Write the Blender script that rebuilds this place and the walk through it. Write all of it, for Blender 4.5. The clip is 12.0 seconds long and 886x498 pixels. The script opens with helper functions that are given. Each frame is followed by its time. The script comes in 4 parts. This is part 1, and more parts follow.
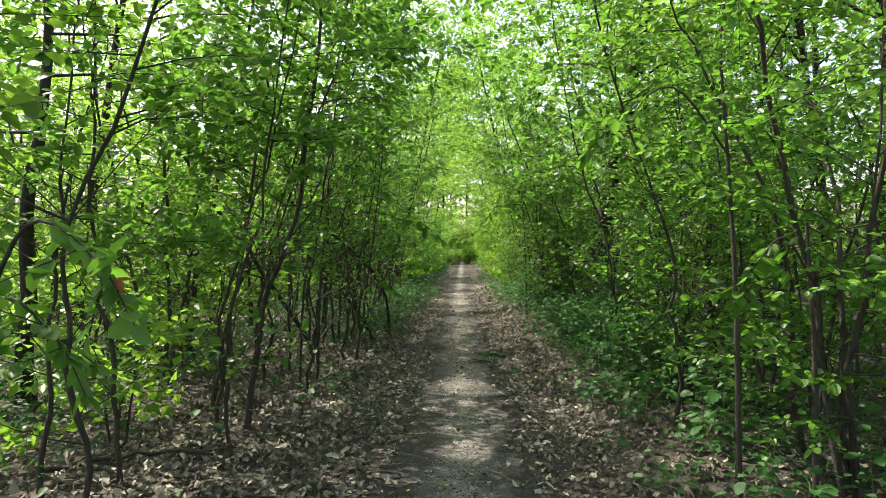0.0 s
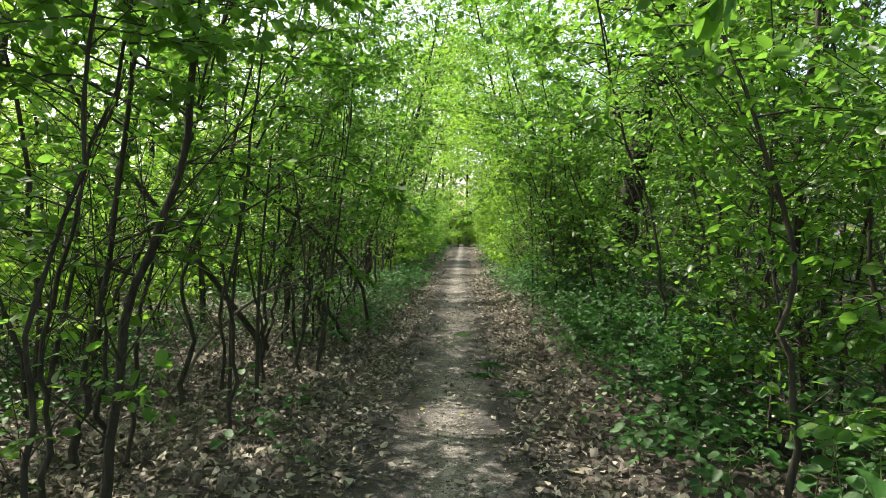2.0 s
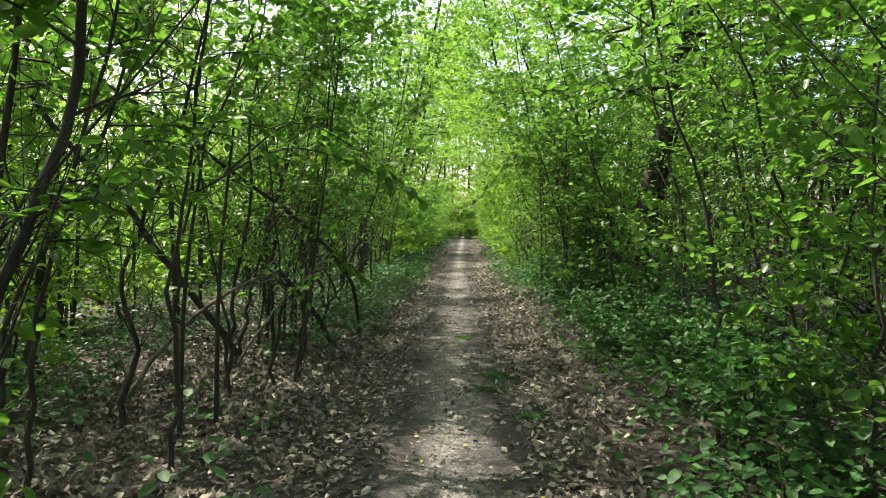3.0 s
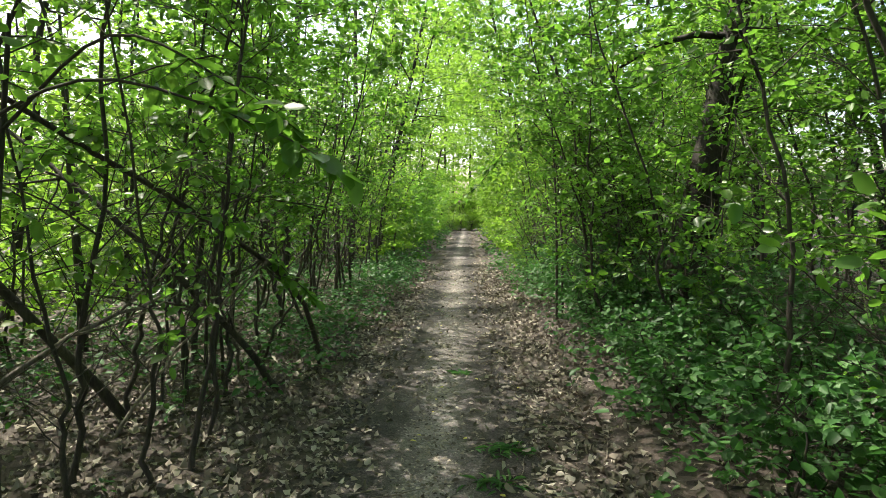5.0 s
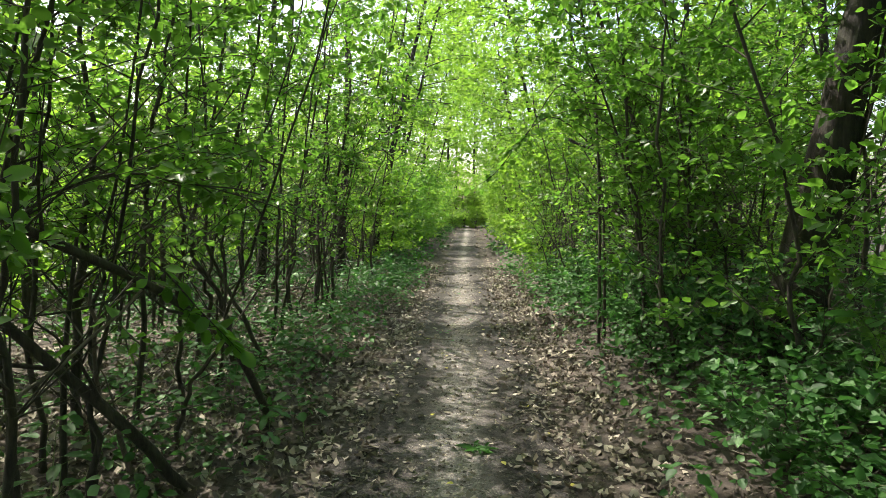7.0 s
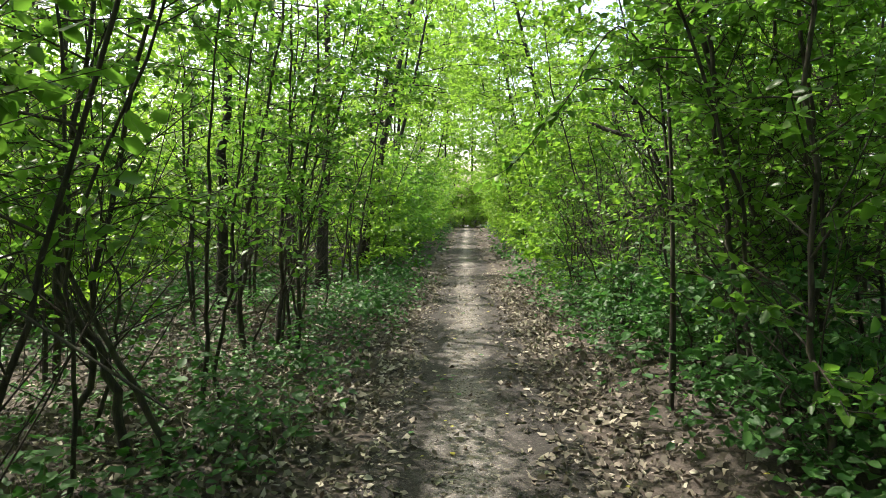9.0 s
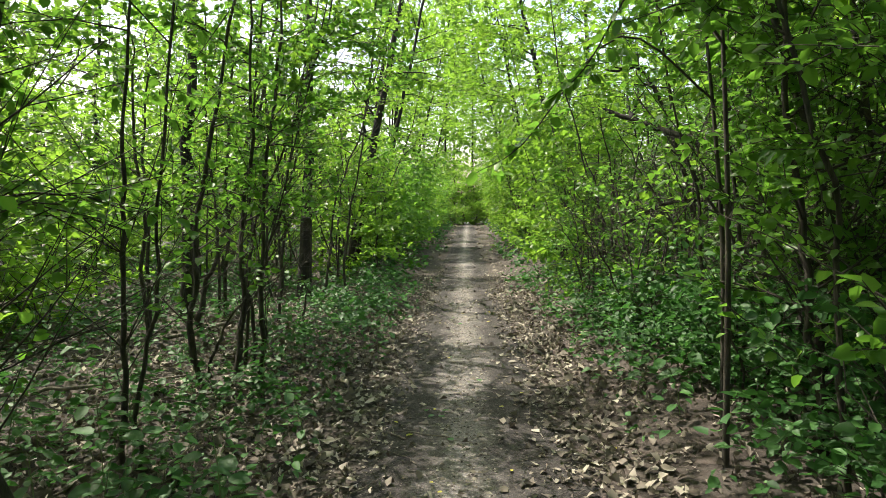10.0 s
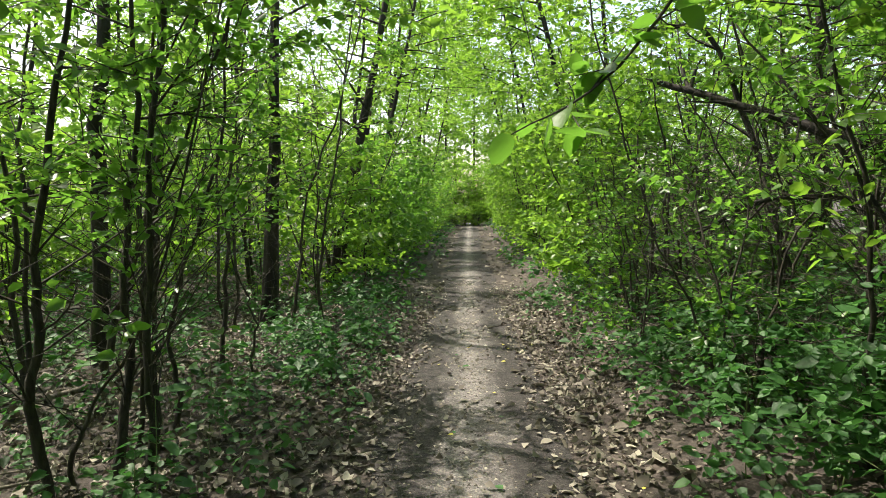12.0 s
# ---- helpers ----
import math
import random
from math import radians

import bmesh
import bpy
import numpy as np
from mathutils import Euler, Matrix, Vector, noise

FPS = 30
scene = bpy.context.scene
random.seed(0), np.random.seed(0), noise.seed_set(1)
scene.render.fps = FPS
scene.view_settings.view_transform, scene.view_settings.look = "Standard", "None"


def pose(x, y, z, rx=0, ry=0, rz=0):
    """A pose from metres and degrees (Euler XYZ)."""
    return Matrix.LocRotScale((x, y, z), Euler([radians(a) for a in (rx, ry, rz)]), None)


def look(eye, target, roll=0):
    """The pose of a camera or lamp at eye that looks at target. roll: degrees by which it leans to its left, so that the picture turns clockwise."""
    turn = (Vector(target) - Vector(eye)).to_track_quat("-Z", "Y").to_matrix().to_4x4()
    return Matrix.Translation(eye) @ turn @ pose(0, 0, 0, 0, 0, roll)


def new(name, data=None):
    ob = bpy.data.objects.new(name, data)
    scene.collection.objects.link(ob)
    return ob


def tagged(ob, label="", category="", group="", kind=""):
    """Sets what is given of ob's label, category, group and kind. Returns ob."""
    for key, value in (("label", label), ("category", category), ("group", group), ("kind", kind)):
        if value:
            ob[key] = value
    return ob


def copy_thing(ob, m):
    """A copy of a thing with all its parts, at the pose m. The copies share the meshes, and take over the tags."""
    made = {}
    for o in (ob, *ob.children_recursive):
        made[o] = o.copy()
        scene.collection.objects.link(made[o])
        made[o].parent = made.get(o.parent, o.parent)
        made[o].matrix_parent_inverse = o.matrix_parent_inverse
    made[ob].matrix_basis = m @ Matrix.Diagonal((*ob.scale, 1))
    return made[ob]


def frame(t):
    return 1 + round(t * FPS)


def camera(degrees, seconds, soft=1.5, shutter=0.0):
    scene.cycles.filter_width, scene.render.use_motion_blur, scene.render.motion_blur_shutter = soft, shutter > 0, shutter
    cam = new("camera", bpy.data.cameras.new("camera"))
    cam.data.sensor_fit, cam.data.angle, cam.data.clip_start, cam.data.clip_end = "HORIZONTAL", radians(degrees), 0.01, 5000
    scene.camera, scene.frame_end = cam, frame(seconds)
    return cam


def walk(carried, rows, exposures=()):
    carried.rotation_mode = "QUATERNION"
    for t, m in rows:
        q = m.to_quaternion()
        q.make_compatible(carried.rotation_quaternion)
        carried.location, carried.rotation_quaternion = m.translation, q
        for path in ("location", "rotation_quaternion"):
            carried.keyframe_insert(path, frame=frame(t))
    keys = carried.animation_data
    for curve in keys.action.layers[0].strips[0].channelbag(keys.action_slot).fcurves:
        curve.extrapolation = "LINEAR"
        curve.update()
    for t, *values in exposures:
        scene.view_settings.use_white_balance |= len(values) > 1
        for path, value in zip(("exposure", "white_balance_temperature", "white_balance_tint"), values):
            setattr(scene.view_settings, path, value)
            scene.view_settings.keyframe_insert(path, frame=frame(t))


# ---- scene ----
cam = camera(72.0, 12.0, soft=0.5)
PATH = [
    (0, (0.003, 0.073, 1.531), (0.029, 2.073, 1.522), -0.1),
    (0.5, (0.042, 0.55, 1.53), (0.068, 2.55, 1.51), -0.1),
    (1, (0.058, 1.014, 1.516), (0.081, 3.013, 1.475), -0.2),
    (1.5, (0.103, 1.469, 1.507), (0.125, 3.468, 1.447), -0.1),
    (2, (0.172, 1.931, 1.507), (0.196, 3.93, 1.438), 0.3),
    (2.5, (0.179, 2.393, 1.489), (0.201, 4.391, 1.406), 0.7),
    (3, (0.185, 2.863, 1.466), (0.206, 4.86, 1.372), 0.8),
    (3.2, (0.202, 3.061, 1.465), (0.226, 5.058, 1.366), 1.0),
    (4.8, (0.35, 4.613, 1.498), (0.361, 6.61, 1.373), 0.1),
    (5, (0.358, 4.807, 1.497), (0.371, 6.803, 1.373), 0.2),
    (5.5, (0.337, 5.287, 1.476), (0.348, 7.283, 1.349), 0.2),
    (6, (0.324, 5.76, 1.467), (0.332, 7.756, 1.339), 0.3),
    (6.5, (0.35, 6.252, 1.467), (0.36, 8.248, 1.339), 0.5),
    (7, (0.321, 6.719, 1.468), (0.328, 8.715, 1.333), 0.6),
    (7.2, (0.306, 6.905, 1.472), (0.31, 8.901, 1.342), 0.6),
    (8.8, (0.288, 8.408, 1.492), (0.299, 10.403, 1.354), -0.1),
    (9, (0.303, 8.6, 1.493), (0.316, 10.595, 1.354), -0.1),
    (9.5, (0.374, 9.093, 1.496), (0.387, 11.088, 1.355), -0.2),
    (10, (0.399, 9.578, 1.495), (0.408, 11.572, 1.345), -0.4),
    (10.5, (0.391, 10.069, 1.509), (0.394, 12.063, 1.358), -0.7),
    (11, (0.414, 10.547, 1.514), (0.422, 12.542, 1.364), -0.7),
    (11.5, (0.428, 11.015, 1.503), (0.433, 13.009, 1.349), -0.7),
    (12, (0.432, 11.486, 1.5), (0.436, 13.481, 1.35), -0.8),
]
walk(cam, [(t, look(eye, target, roll)) for t, eye, target, roll in PATH], exposures=[(0.0, 1.55, 6900, 11), (6.0, 1.62, 6900, 11), (9.0, 1.48, 6900, 11), (12.0, 1.3, 6900, 11)])


# ---- light ----
SUN_TO = Vector((-0.44, 0.30, 0.85)).normalized()
world = bpy.data.worlds.new("daylight")
scene.world = world
world.use_nodes = True
wn = world.node_tree.nodes
sky = wn.new("ShaderNodeTexSky")
sky.sky_type = 'NISHITA'
sky.sun_disc = False
sky.sun_elevation = math.asin(SUN_TO.z)
sky.sun_rotation = math.atan2(SUN_TO.x, SUN_TO.y)
sky.dust_density = 4.0
sky.air_density = 1.2
wn["Background"].inputs["Strength"].default_value = 0.15
world.node_tree.links.new(sky.outputs[0], wn["Background"].inputs["Color"])
sun_data = bpy.data.lights.new("sun", 'SUN')
sun_data.energy = 3.5
sun_data.angle = radians(0.55)
sun_data.color = (1.0, 0.95, 0.87)
sun = new("sun", sun_data)
sun.matrix_world = look(SUN_TO * 60, (0, 0, 0))


# ---- materials ----
def material(name):
    m = bpy.data.materials.new(name)
    m.use_nodes = True
    nt = m.node_tree
    return m, nt.nodes, nt.links, nt.nodes["Principled BSDF"]


def ramp(nodes, stops):
    r = nodes.new("ShaderNodeValToRGB")
    while len(r.color_ramp.elements) < len(stops):
        r.color_ramp.elements.new(0.5)
    for e, (p, c) in zip(r.color_ramp.elements, stops):
        e.position, e.color = p, (*c, 1)
    return r


def tex_noise(nodes, links, scale, detail=4, rough=0.6, vec=None):
    n = nodes.new("ShaderNodeTexNoise")
    n.inputs["Scale"].default_value = scale
    n.inputs["Detail"].default_value = detail
    n.inputs["Roughness"].default_value = rough
    if vec is not None:
        links.new(vec, n.inputs["Vector"])
    return n


def mixrgb(nodes, links, a, b, fac, mode='MIX'):
    m = nodes.new("ShaderNodeMix")
    m.data_type, m.blend_type = 'RGBA', mode
    for sock, v in ((m.inputs[0], fac), (m.inputs[6], a), (m.inputs[7], b)):
        if isinstance(v, (int, float)):
            sock.default_value = v
        elif isinstance(v, tuple):
            sock.default_value = (*v, 1)
        else:
            links.new(v, sock)
    return m.outputs[2]


def leaf_material(name, dark, mid, pale, through_col, share=0.42, rough=0.42):
    """A thin leaf: a waxy upper side, and light that comes through it."""
    m, n, l, p = material(name)
    geo = n.new("ShaderNodeNewGeometry")
    r = ramp(n, [(0.0, dark), (0.55, mid), (1.0, pale)])
    l.new(geo.outputs["Random Per Island"], r.inputs[0])
    co = n.new("ShaderNodeTexCoord")
    patch = tex_noise(n, l, 1.3, 3, 0.6, co.outputs["Object"])
    vein = tex_noise(n, l, 90, 2, 0.6, co.outputs["Object"])
    c1 = mixrgb(n, l, r.outputs[0], (0.75, 0.85, 0.6), patch.outputs["Fac"], 'MULTIPLY')
    c2 = mixrgb(n, l, c1, vein.outputs["Color"], 0.12, 'OVERLAY')
    l.new(c2, p.inputs["Base Color"])
    p.inputs["Roughness"].default_value = rough
    p.inputs["Specular IOR Level"].default_value = 0.4
    tr = n.new("ShaderNodeBsdfTranslucent")
    c3 = mixrgb(n, l, c1, through_col, 0.6)
    l.new(c3, tr.inputs["Color"])
    mx = n.new("ShaderNodeMixShader")
    mx.inputs[0].default_value = share
    l.new(p.outputs[0], mx.inputs[1])
    l.new(tr.outputs[0], mx.inputs[2])
    l.new(mx.outputs[0], n["Material Output"].inputs["Surface"])
    bump = n.new("ShaderNodeBump")
    bump.inputs["Strength"].default_value = 0.25
    bump.inputs["Distance"].default_value = 0.003
    l.new(vein.outputs["Fac"], bump.inputs["Height"])
    l.new(bump.outputs[0], p.inputs["Normal"])
    return m


def bark_material(name, dark, pale, moss=0.0, scale=1.0):
    m, n, l, p = material(name)
    co = n.new("ShaderNodeTexCoord")
    mp = n.new("ShaderNodeMapping")
    mp.inputs["Scale"].default_value = (1, 1, 0.16)
    l.new(co.outputs["Object"], mp.inputs[0])
    ridge = tex_noise(n, l, 55 * scale, 6, 0.65, mp.outputs[0])
    broad = tex_noise(n, l, 3.2, 4, 0.6, co.outputs["Object"])
    r = ramp(n, [(0.3, dark), (0.72, pale)])
    l.new(ridge.outputs["Fac"], r.inputs[0])
    rb = ramp(n, [(0.35, (0.55, 0.55, 0.55)), (0.7, (1.15, 1.12, 1.05))])
    l.new(broad.outputs["Fac"], rb.inputs[0])
    c = mixrgb(n, l, r.outputs[0], rb.outputs[0], 1.0, 'MULTIPLY')
    if moss:
        rm = ramp(n, [(0.48, (0, 0, 0)), (0.68, (moss, moss, moss))])
        l.new(tex_noise(n, l, 7, 5, 0.7, co.outputs["Object"]).outputs["Fac"], rm.inputs[0])
        c = mixrgb(n, l, c, (0.075, 0.10, 0.04), rm.outputs[0])
    l.new(c, p.inputs["Base Color"])
    p.inputs["Roughness"].default_value = 0.88
    bump = n.new("ShaderNodeBump")
    bump.inputs["Strength"].default_value = 0.8
    bump.inputs["Distance"].default_value = 0.012 / scale
    l.new(ridge.outputs["Fac"], bump.inputs["Height"])
    l.new(bump.outputs[0], p.inputs["Normal"])
    return m


LEAF_SHRUB = leaf_material("shrub_leaf", (0.038, 0.105, 0.02), (0.064, 0.16, 0.028), (0.135, 0.25, 0.05), (0.25, 0.56, 0.055), 0.5, 0.36)
# brighter copy of the shrub leaf, with sunlight put into its colour
LEAF_SUNLIT = leaf_material("sunlit_leaf", (0.055, 0.14, 0.02), (0.1, 0.215, 0.03), (0.2, 0.31, 0.05), (0.36, 0.65, 0.06), 0.55, 0.36)
LEAF_TREE = leaf_material("tree_leaf", (0.045, 0.12, 0.02), (0.085, 0.185, 0.028), (0.15, 0.25, 0.045), (0.33, 0.6, 0.06), 0.52, 0.36)
LEAF_HERB = leaf_material("herb_leaf", (0.02, 0.068, 0.018), (0.036, 0.115, 0.027), (0.075, 0.185, 0.045), (0.11, 0.36, 0.06), 0.27, 0.55)
LEAF_YELLOW = leaf_material("yellow_leaf", (0.45, 0.38, 0.06), (0.52, 0.46, 0.09), (0.6, 0.52, 0.14), (0.6, 0.5, 0.1), 0.25)
LEAF_ORANGE = leaf_material("withered_leaf", (0.24, 0.10, 0.035), (0.3, 0.13, 0.045), (0.36, 0.17, 0.06), (0.4, 0.16, 0.05), 0.3)
LEAF_DEAD = leaf_material("dead_leaf", (0.065, 0.052, 0.044), (0.19, 0.158, 0.138), (0.42, 0.37, 0.335), (0.18, 0.14, 0.1), 0.08, 0.75)
BARK = bark_material("bark", (0.018, 0.014, 0.011), (0.085, 0.07, 0.056), 0.25)
BARK_OLD = bark_material("old_bark", (0.008, 0.006, 0.005), (0.045, 0.034, 0.027), 0.2, 0.5)
BARK_DEAD = bark_material("dead_wood", (0.09, 0.075, 0.06), (0.3, 0.26, 0.215), 0.15)


def ground_material():
    m, n, l, p = material("forest_floor")
    co = n.new("ShaderNodeTexCoord")
    v = n.new("ShaderNodeTexVoronoi")
    v.inputs["Scale"].default_value = 16
    l.new(co.outputs["Object"], v.inputs["Vector"])
    r = ramp(n, [(0.0, (0.024, 0.018, 0.014)), (0.5, (0.06, 0.047, 0.038)), (1.0, (0.115, 0.092, 0.076))])
    sep = n.new("ShaderNodeSeparateColor")
    l.new(v.outputs["Color"], sep.inputs[0])
    l.new(sep.outputs[0], r.inputs[0])
    fine = tex_noise(n, l, 60, 6, 0.7, co.outputs["Object"])
    soil = ramp(n, [(0.3, (0.022, 0.018, 0.014)), (0.75, (0.085, 0.07, 0.056))])
    l.new(fine.outputs["Fac"], soil.inputs[0])
    broad = tex_noise(n, l, 1.2, 4, 0.6, co.outputs["Object"])
    rb = ramp(n, [(0.4, (0, 0, 0)), (0.6, (1, 1, 1))])
    l.new(broad.outputs["Fac"], rb.inputs[0])
    c = mixrgb(n, l, r.outputs[0], soil.outputs[0], rb.outputs[0])
    l.new(c, p.inputs["Base Color"])
    p.inputs["Roughness"].default_value = 0.92
    bump = n.new("ShaderNodeBump")
    bump.inputs["Strength"].default_value = 0.9
    bump.inputs["Distance"].default_value = 0.03
    l.new(mixrgb(n, l, v.outputs["Distance"], fine.outputs["Fac"], 0.5), bump.inputs["Height"])
    l.new(bump.outputs[0], p.inputs["Normal"])
    return m


def path_material():
    """Trodden soil: pale and smooth where the feet go, dark and crumbly at its edges."""
    m, n, l, p = material("trodden_soil")
    co = n.new("ShaderNodeTexCoord")
    uv = n.new("ShaderNodeSeparateXYZ")
    l.new(co.outputs["UV"], uv.inputs[0])
    fine = tex_noise(n, l, 34, 10, 0.8, co.outputs["Object"])
    grit = tex_noise(n, l, 190, 3, 0.7, co.outputs["Object"])
    mp = n.new("ShaderNodeMapping")
    mp.inputs["Scale"].default_value = (1.0, 0.45, 1)
    l.new(co.outputs["Object"], mp.inputs[0])
    broad = tex_noise(n, l, 3.1, 5, 0.62, mp.outputs[0])
    off = n.new("ShaderNodeMath"); off.operation = 'SUBTRACT'
    l.new(uv.outputs[0], off.inputs[0]); off.inputs[1].default_value = 0.5
    ab = n.new("ShaderNodeMath"); ab.operation = 'ABSOLUTE'
    l.new(off.outputs[0], ab.inputs[0])
    wob = n.new("ShaderNodeMath"); wob.operation = 'MULTIPLY_ADD'
    l.new(broad.outputs["Fac"], wob.inputs[0]); wob.inputs[1].default_value = 0.5
    l.new(ab.outputs[0], wob.inputs[2])
    mask = ramp(n, [(0.24, (1, 1, 1)), (0.46, (0, 0, 0))])
    l.new(wob.outputs[0], mask.inputs[0])
    pale = ramp(n, [(0.3, (0.11, 0.1, 0.092)), (0.5, (0.205, 0.19, 0.176)), (0.7, (0.36, 0.335, 0.31))])
    dark = ramp(n, [(0.32, (0.016, 0.014, 0.012)), (0.54, (0.048, 0.042, 0.038)), (0.72, (0.16, 0.145, 0.13))])
    l.new(fine.outputs["Fac"], pale.inputs[0])
    l.new(fine.outputs["Fac"], dark.inputs[0])
    c = mixrgb(n, l, dark.outputs[0], pale.outputs[0], mask.outputs[0])
    stone = n.new("ShaderNodeTexVoronoi")
    stone.inputs["Scale"].default_value = 95
    l.new(co.outputs["Object"], stone.inputs["Vector"])
    speck = n.new("ShaderNodeSeparateColor")
    l.new(stone.outputs["Color"], speck.inputs[0])
    rs_ = ramp(n, [(0.0, (0.45, 0.44, 0.43)), (0.55, (0.95, 0.95, 0.95)), (0.9, (1.15, 1.13, 1.1)), (1.0, (2.0, 1.92, 1.8))])
    l.new(speck.outputs[0], rs_.inputs[0])
    c = mixrgb(n, l, c, rs_.outputs[0], 0.75, 'MULTIPLY')
    c = mixrgb(n, l, c, grit.outputs["Color"], 0.3, 'OVERLAY')
    l.new(c, p.inputs["Base Color"])
    p.inputs["Roughness"].default_value = 0.9
    bump = n.new("ShaderNodeBump")
    bump.inputs["Strength"].default_value = 0.8
    bump.inputs["Distance"].default_value = 0.03
    l.new(mixrgb(n, l, fine.outputs["Fac"], stone.outputs["Distance"], 0.45), bump.inputs["Height"])
    l.new(bump.outputs[0], p.inputs["Normal"])
    return m


def plain(name, col, rough=0.8):
    m, n, l, p = material(name)
    co = n.new("ShaderNodeTexCoord")
    t = tex_noise(n, l, 40, 4, 0.6, co.outputs["Object"])
    r = ramp(n, [(0.3, tuple(c * 0.6 for c in col)), (0.7, col)])
    l.new(t.outputs["Fac"], r.inputs[0])
    l.new(r.outputs[0], p.inputs["Base Color"])
    p.inputs["Roughness"].default_value = rough
    return m


GROUND, PATH_SOIL = ground_material(), path_material()
PEBBLE = plain("pebble", (0.34, 0.32, 0.29))
GREEN_STEM = plain("green_stem", (0.14, 0.2, 0.06), 0.6)


# ---- building blocks ----
def mesh_of(name, verts, faces, mat, smooth=False):
    """verts: (n, 3); faces: arrays (k, 3) or (k, 4)."""
    me = bpy.data.meshes.new(name)
    verts = np.asarray(verts, dtype=np.float32)
    me.vertices.add(len(verts))
    me.vertices.foreach_set("co", verts.ravel())
    faces = [np.asarray(f, dtype=np.int32) for f in faces if len(f)]
    counts = np.concatenate([np.full(len(f), f.shape[1], dtype=np.int32) for f in faces])
    index = np.concatenate([f.ravel() for f in faces])
    me.loops.add(len(index))
    me.loops.foreach_set("vertex_index", index)
    me.polygons.add(len(counts))
    me.polygons.foreach_set("loop_start", np.concatenate([[0], np.cumsum(counts)[:-1]]).astype(np.int32))
    me.polygons.foreach_set("loop_total", counts)
    if smooth:
        me.polygons.foreach_set("use_smooth", np.ones(len(counts), dtype=bool))
    me.update(calc_edges=True)
    me.materials.append(mat)
    return me


class Wood:
    """Tapered tubes, gathered into one mesh."""
    def __init__(self):
        self.v, self.f, self.n = [], [], 0

    def tube(self, path, radii, sides=6, furrow=None):
        path = np.asarray(path, float)
        k = len(path)
        d = np.gradient(path, axis=0)
        d /= np.linalg.norm(d, axis=1)[:, None] + 1e-9
        ref = np.array([0.31, 0.95, 0.07]) if abs(d[0][2]) > 0.5 else np.array([0.0, 0.0, 1.0])
        a = np.cross(d, ref)
        a /= np.linalg.norm(a, axis=1)[:, None] + 1e-9
        b = np.cross(d, a)
        th = np.arange(sides) * 2 * np.pi / sides
        ring = np.cos(th)[None, :, None] * a[:, None] + np.sin(th)[None, :, None] * b[:, None]
        if furrow is not None:
            ring = ring * furrow[:k, :sides, None]
        v = path[:, None] + ring * np.asarray(radii)[:, None, None]
        i = np.arange(k - 1)[:, None] * sides + self.n
        j = np.arange(sides)[None]
        q = np.stack([i + j, i + (j + 1) % sides, i + sides + (j + 1) % sides, i + sides + j], -1).reshape(-1, 4)
        self.v.append(v.reshape(-1, 3))
        self.f.append(q)
        self.n += k * sides

    def piece(self):
        return self

    def mesh(self, name, mat):
        return mesh_of(name, np.concatenate(self.v), [np.concatenate(self.f)], mat, True)


class Pieces:
    """The same, with a mesh for each branch."""
    def __init__(self):
        self.all = []

    def piece(self):
        self.all.append(Wood())
        return self.all[-1]


def hang_branches(wood, mat, parent):
    """Branches as parts of their stem, each by itself where it can be told apart."""
    if isinstance(wood, Pieces):
        for w in wood.all:
            part("branch", w.mesh("branch", mat), parent)
    elif wood.v:
        tagged(part("branchwork", wood.mesh("branchwork", mat), parent), kind="stuff")


def unit(a):
    return a / (np.linalg.norm(a, axis=-1, keepdims=True) + 1e-9)


def leaf_arrays(pos, way, up, length, width=0.5, fold=0.16, curl=0.12, fine=True):
    """Ovate leaves, each folded along its midrib and curled at its tip."""
    way = unit(way)
    side = unit(np.cross(way, up))
    nor = np.cross(side, way)
    L = np.asarray(length)[:, None]
    W = L * np.asarray(width).reshape(-1, 1) * 0.5
    n = len(pos)
    base = np.arange(n)[:, None]
    if fine == 2:
        e = [(0.12, 0.68, 1.5), (0.42, 1.0, 1.7), (0.79, 0.74, 1.0)]
        low = [pos + way * L * a - side * W * b + nor * (W * fold * c - L * curl * a * a) for a, b, c in e]
        high = [pos + way * L * a + side * W * b + nor * (W * fold * c - L * curl * a * a) for a, b, c in e[::-1]]
        v = np.stack([pos, *low, pos + way * L - nor * L * curl, *high], 1)
        f = [np.concatenate([base * 8 + np.array([[0, 4, 3, 2]]), base * 8 + np.array([[0, 6, 5, 4]])]), np.concatenate([base * 8 + np.array([[0, 2, 1]]), base * 8 + np.array([[0, 7, 6]])])]
    elif fine:
        v = np.stack([pos,
                      pos + way * L * 0.30 - side * W + nor * W * fold * 2,
                      pos + way * L * 0.68 - side * W * 0.78 + nor * (W * fold - L * curl * 0.35),
                      pos + way * L - nor * L * curl,
                      pos + way * L * 0.68 + side * W * 0.78 + nor * (W * fold - L * curl * 0.35),
                      pos + way * L * 0.30 + side * W + nor * W * fold * 2], 1)
        f = [np.concatenate([base * 6 + np.array([[0, 3, 2, 1]]), base * 6 + np.array([[0, 5, 4, 3]])])]
    else:
        v = np.stack([pos, pos + way * L * 0.45 - side * W + nor * W * fold * 2, pos + way * L - nor * L * curl,
                      pos + way * L * 0.45 + side * W + nor * W * fold * 2], 1)
        f = [np.concatenate([base * 4 + np.array([[0, 2, 1]]), base * 4 + np.array([[0, 3, 2]])])]
    return v.reshape(-1, 3), f


def part(name, me, parent, label=""):
    ob = new(name, me)
    ob.parent = parent
    if label:
        tagged(ob, label)
    return ob


def base_empty(name, x, y, z, label, category, group="", rz=0.0):
    ob = new(name)
    ob.empty_display_size = 0.1
    ob.matrix_world = pose(x, y, z, 0, 0, rz)
    return tagged(ob, label, category, group)


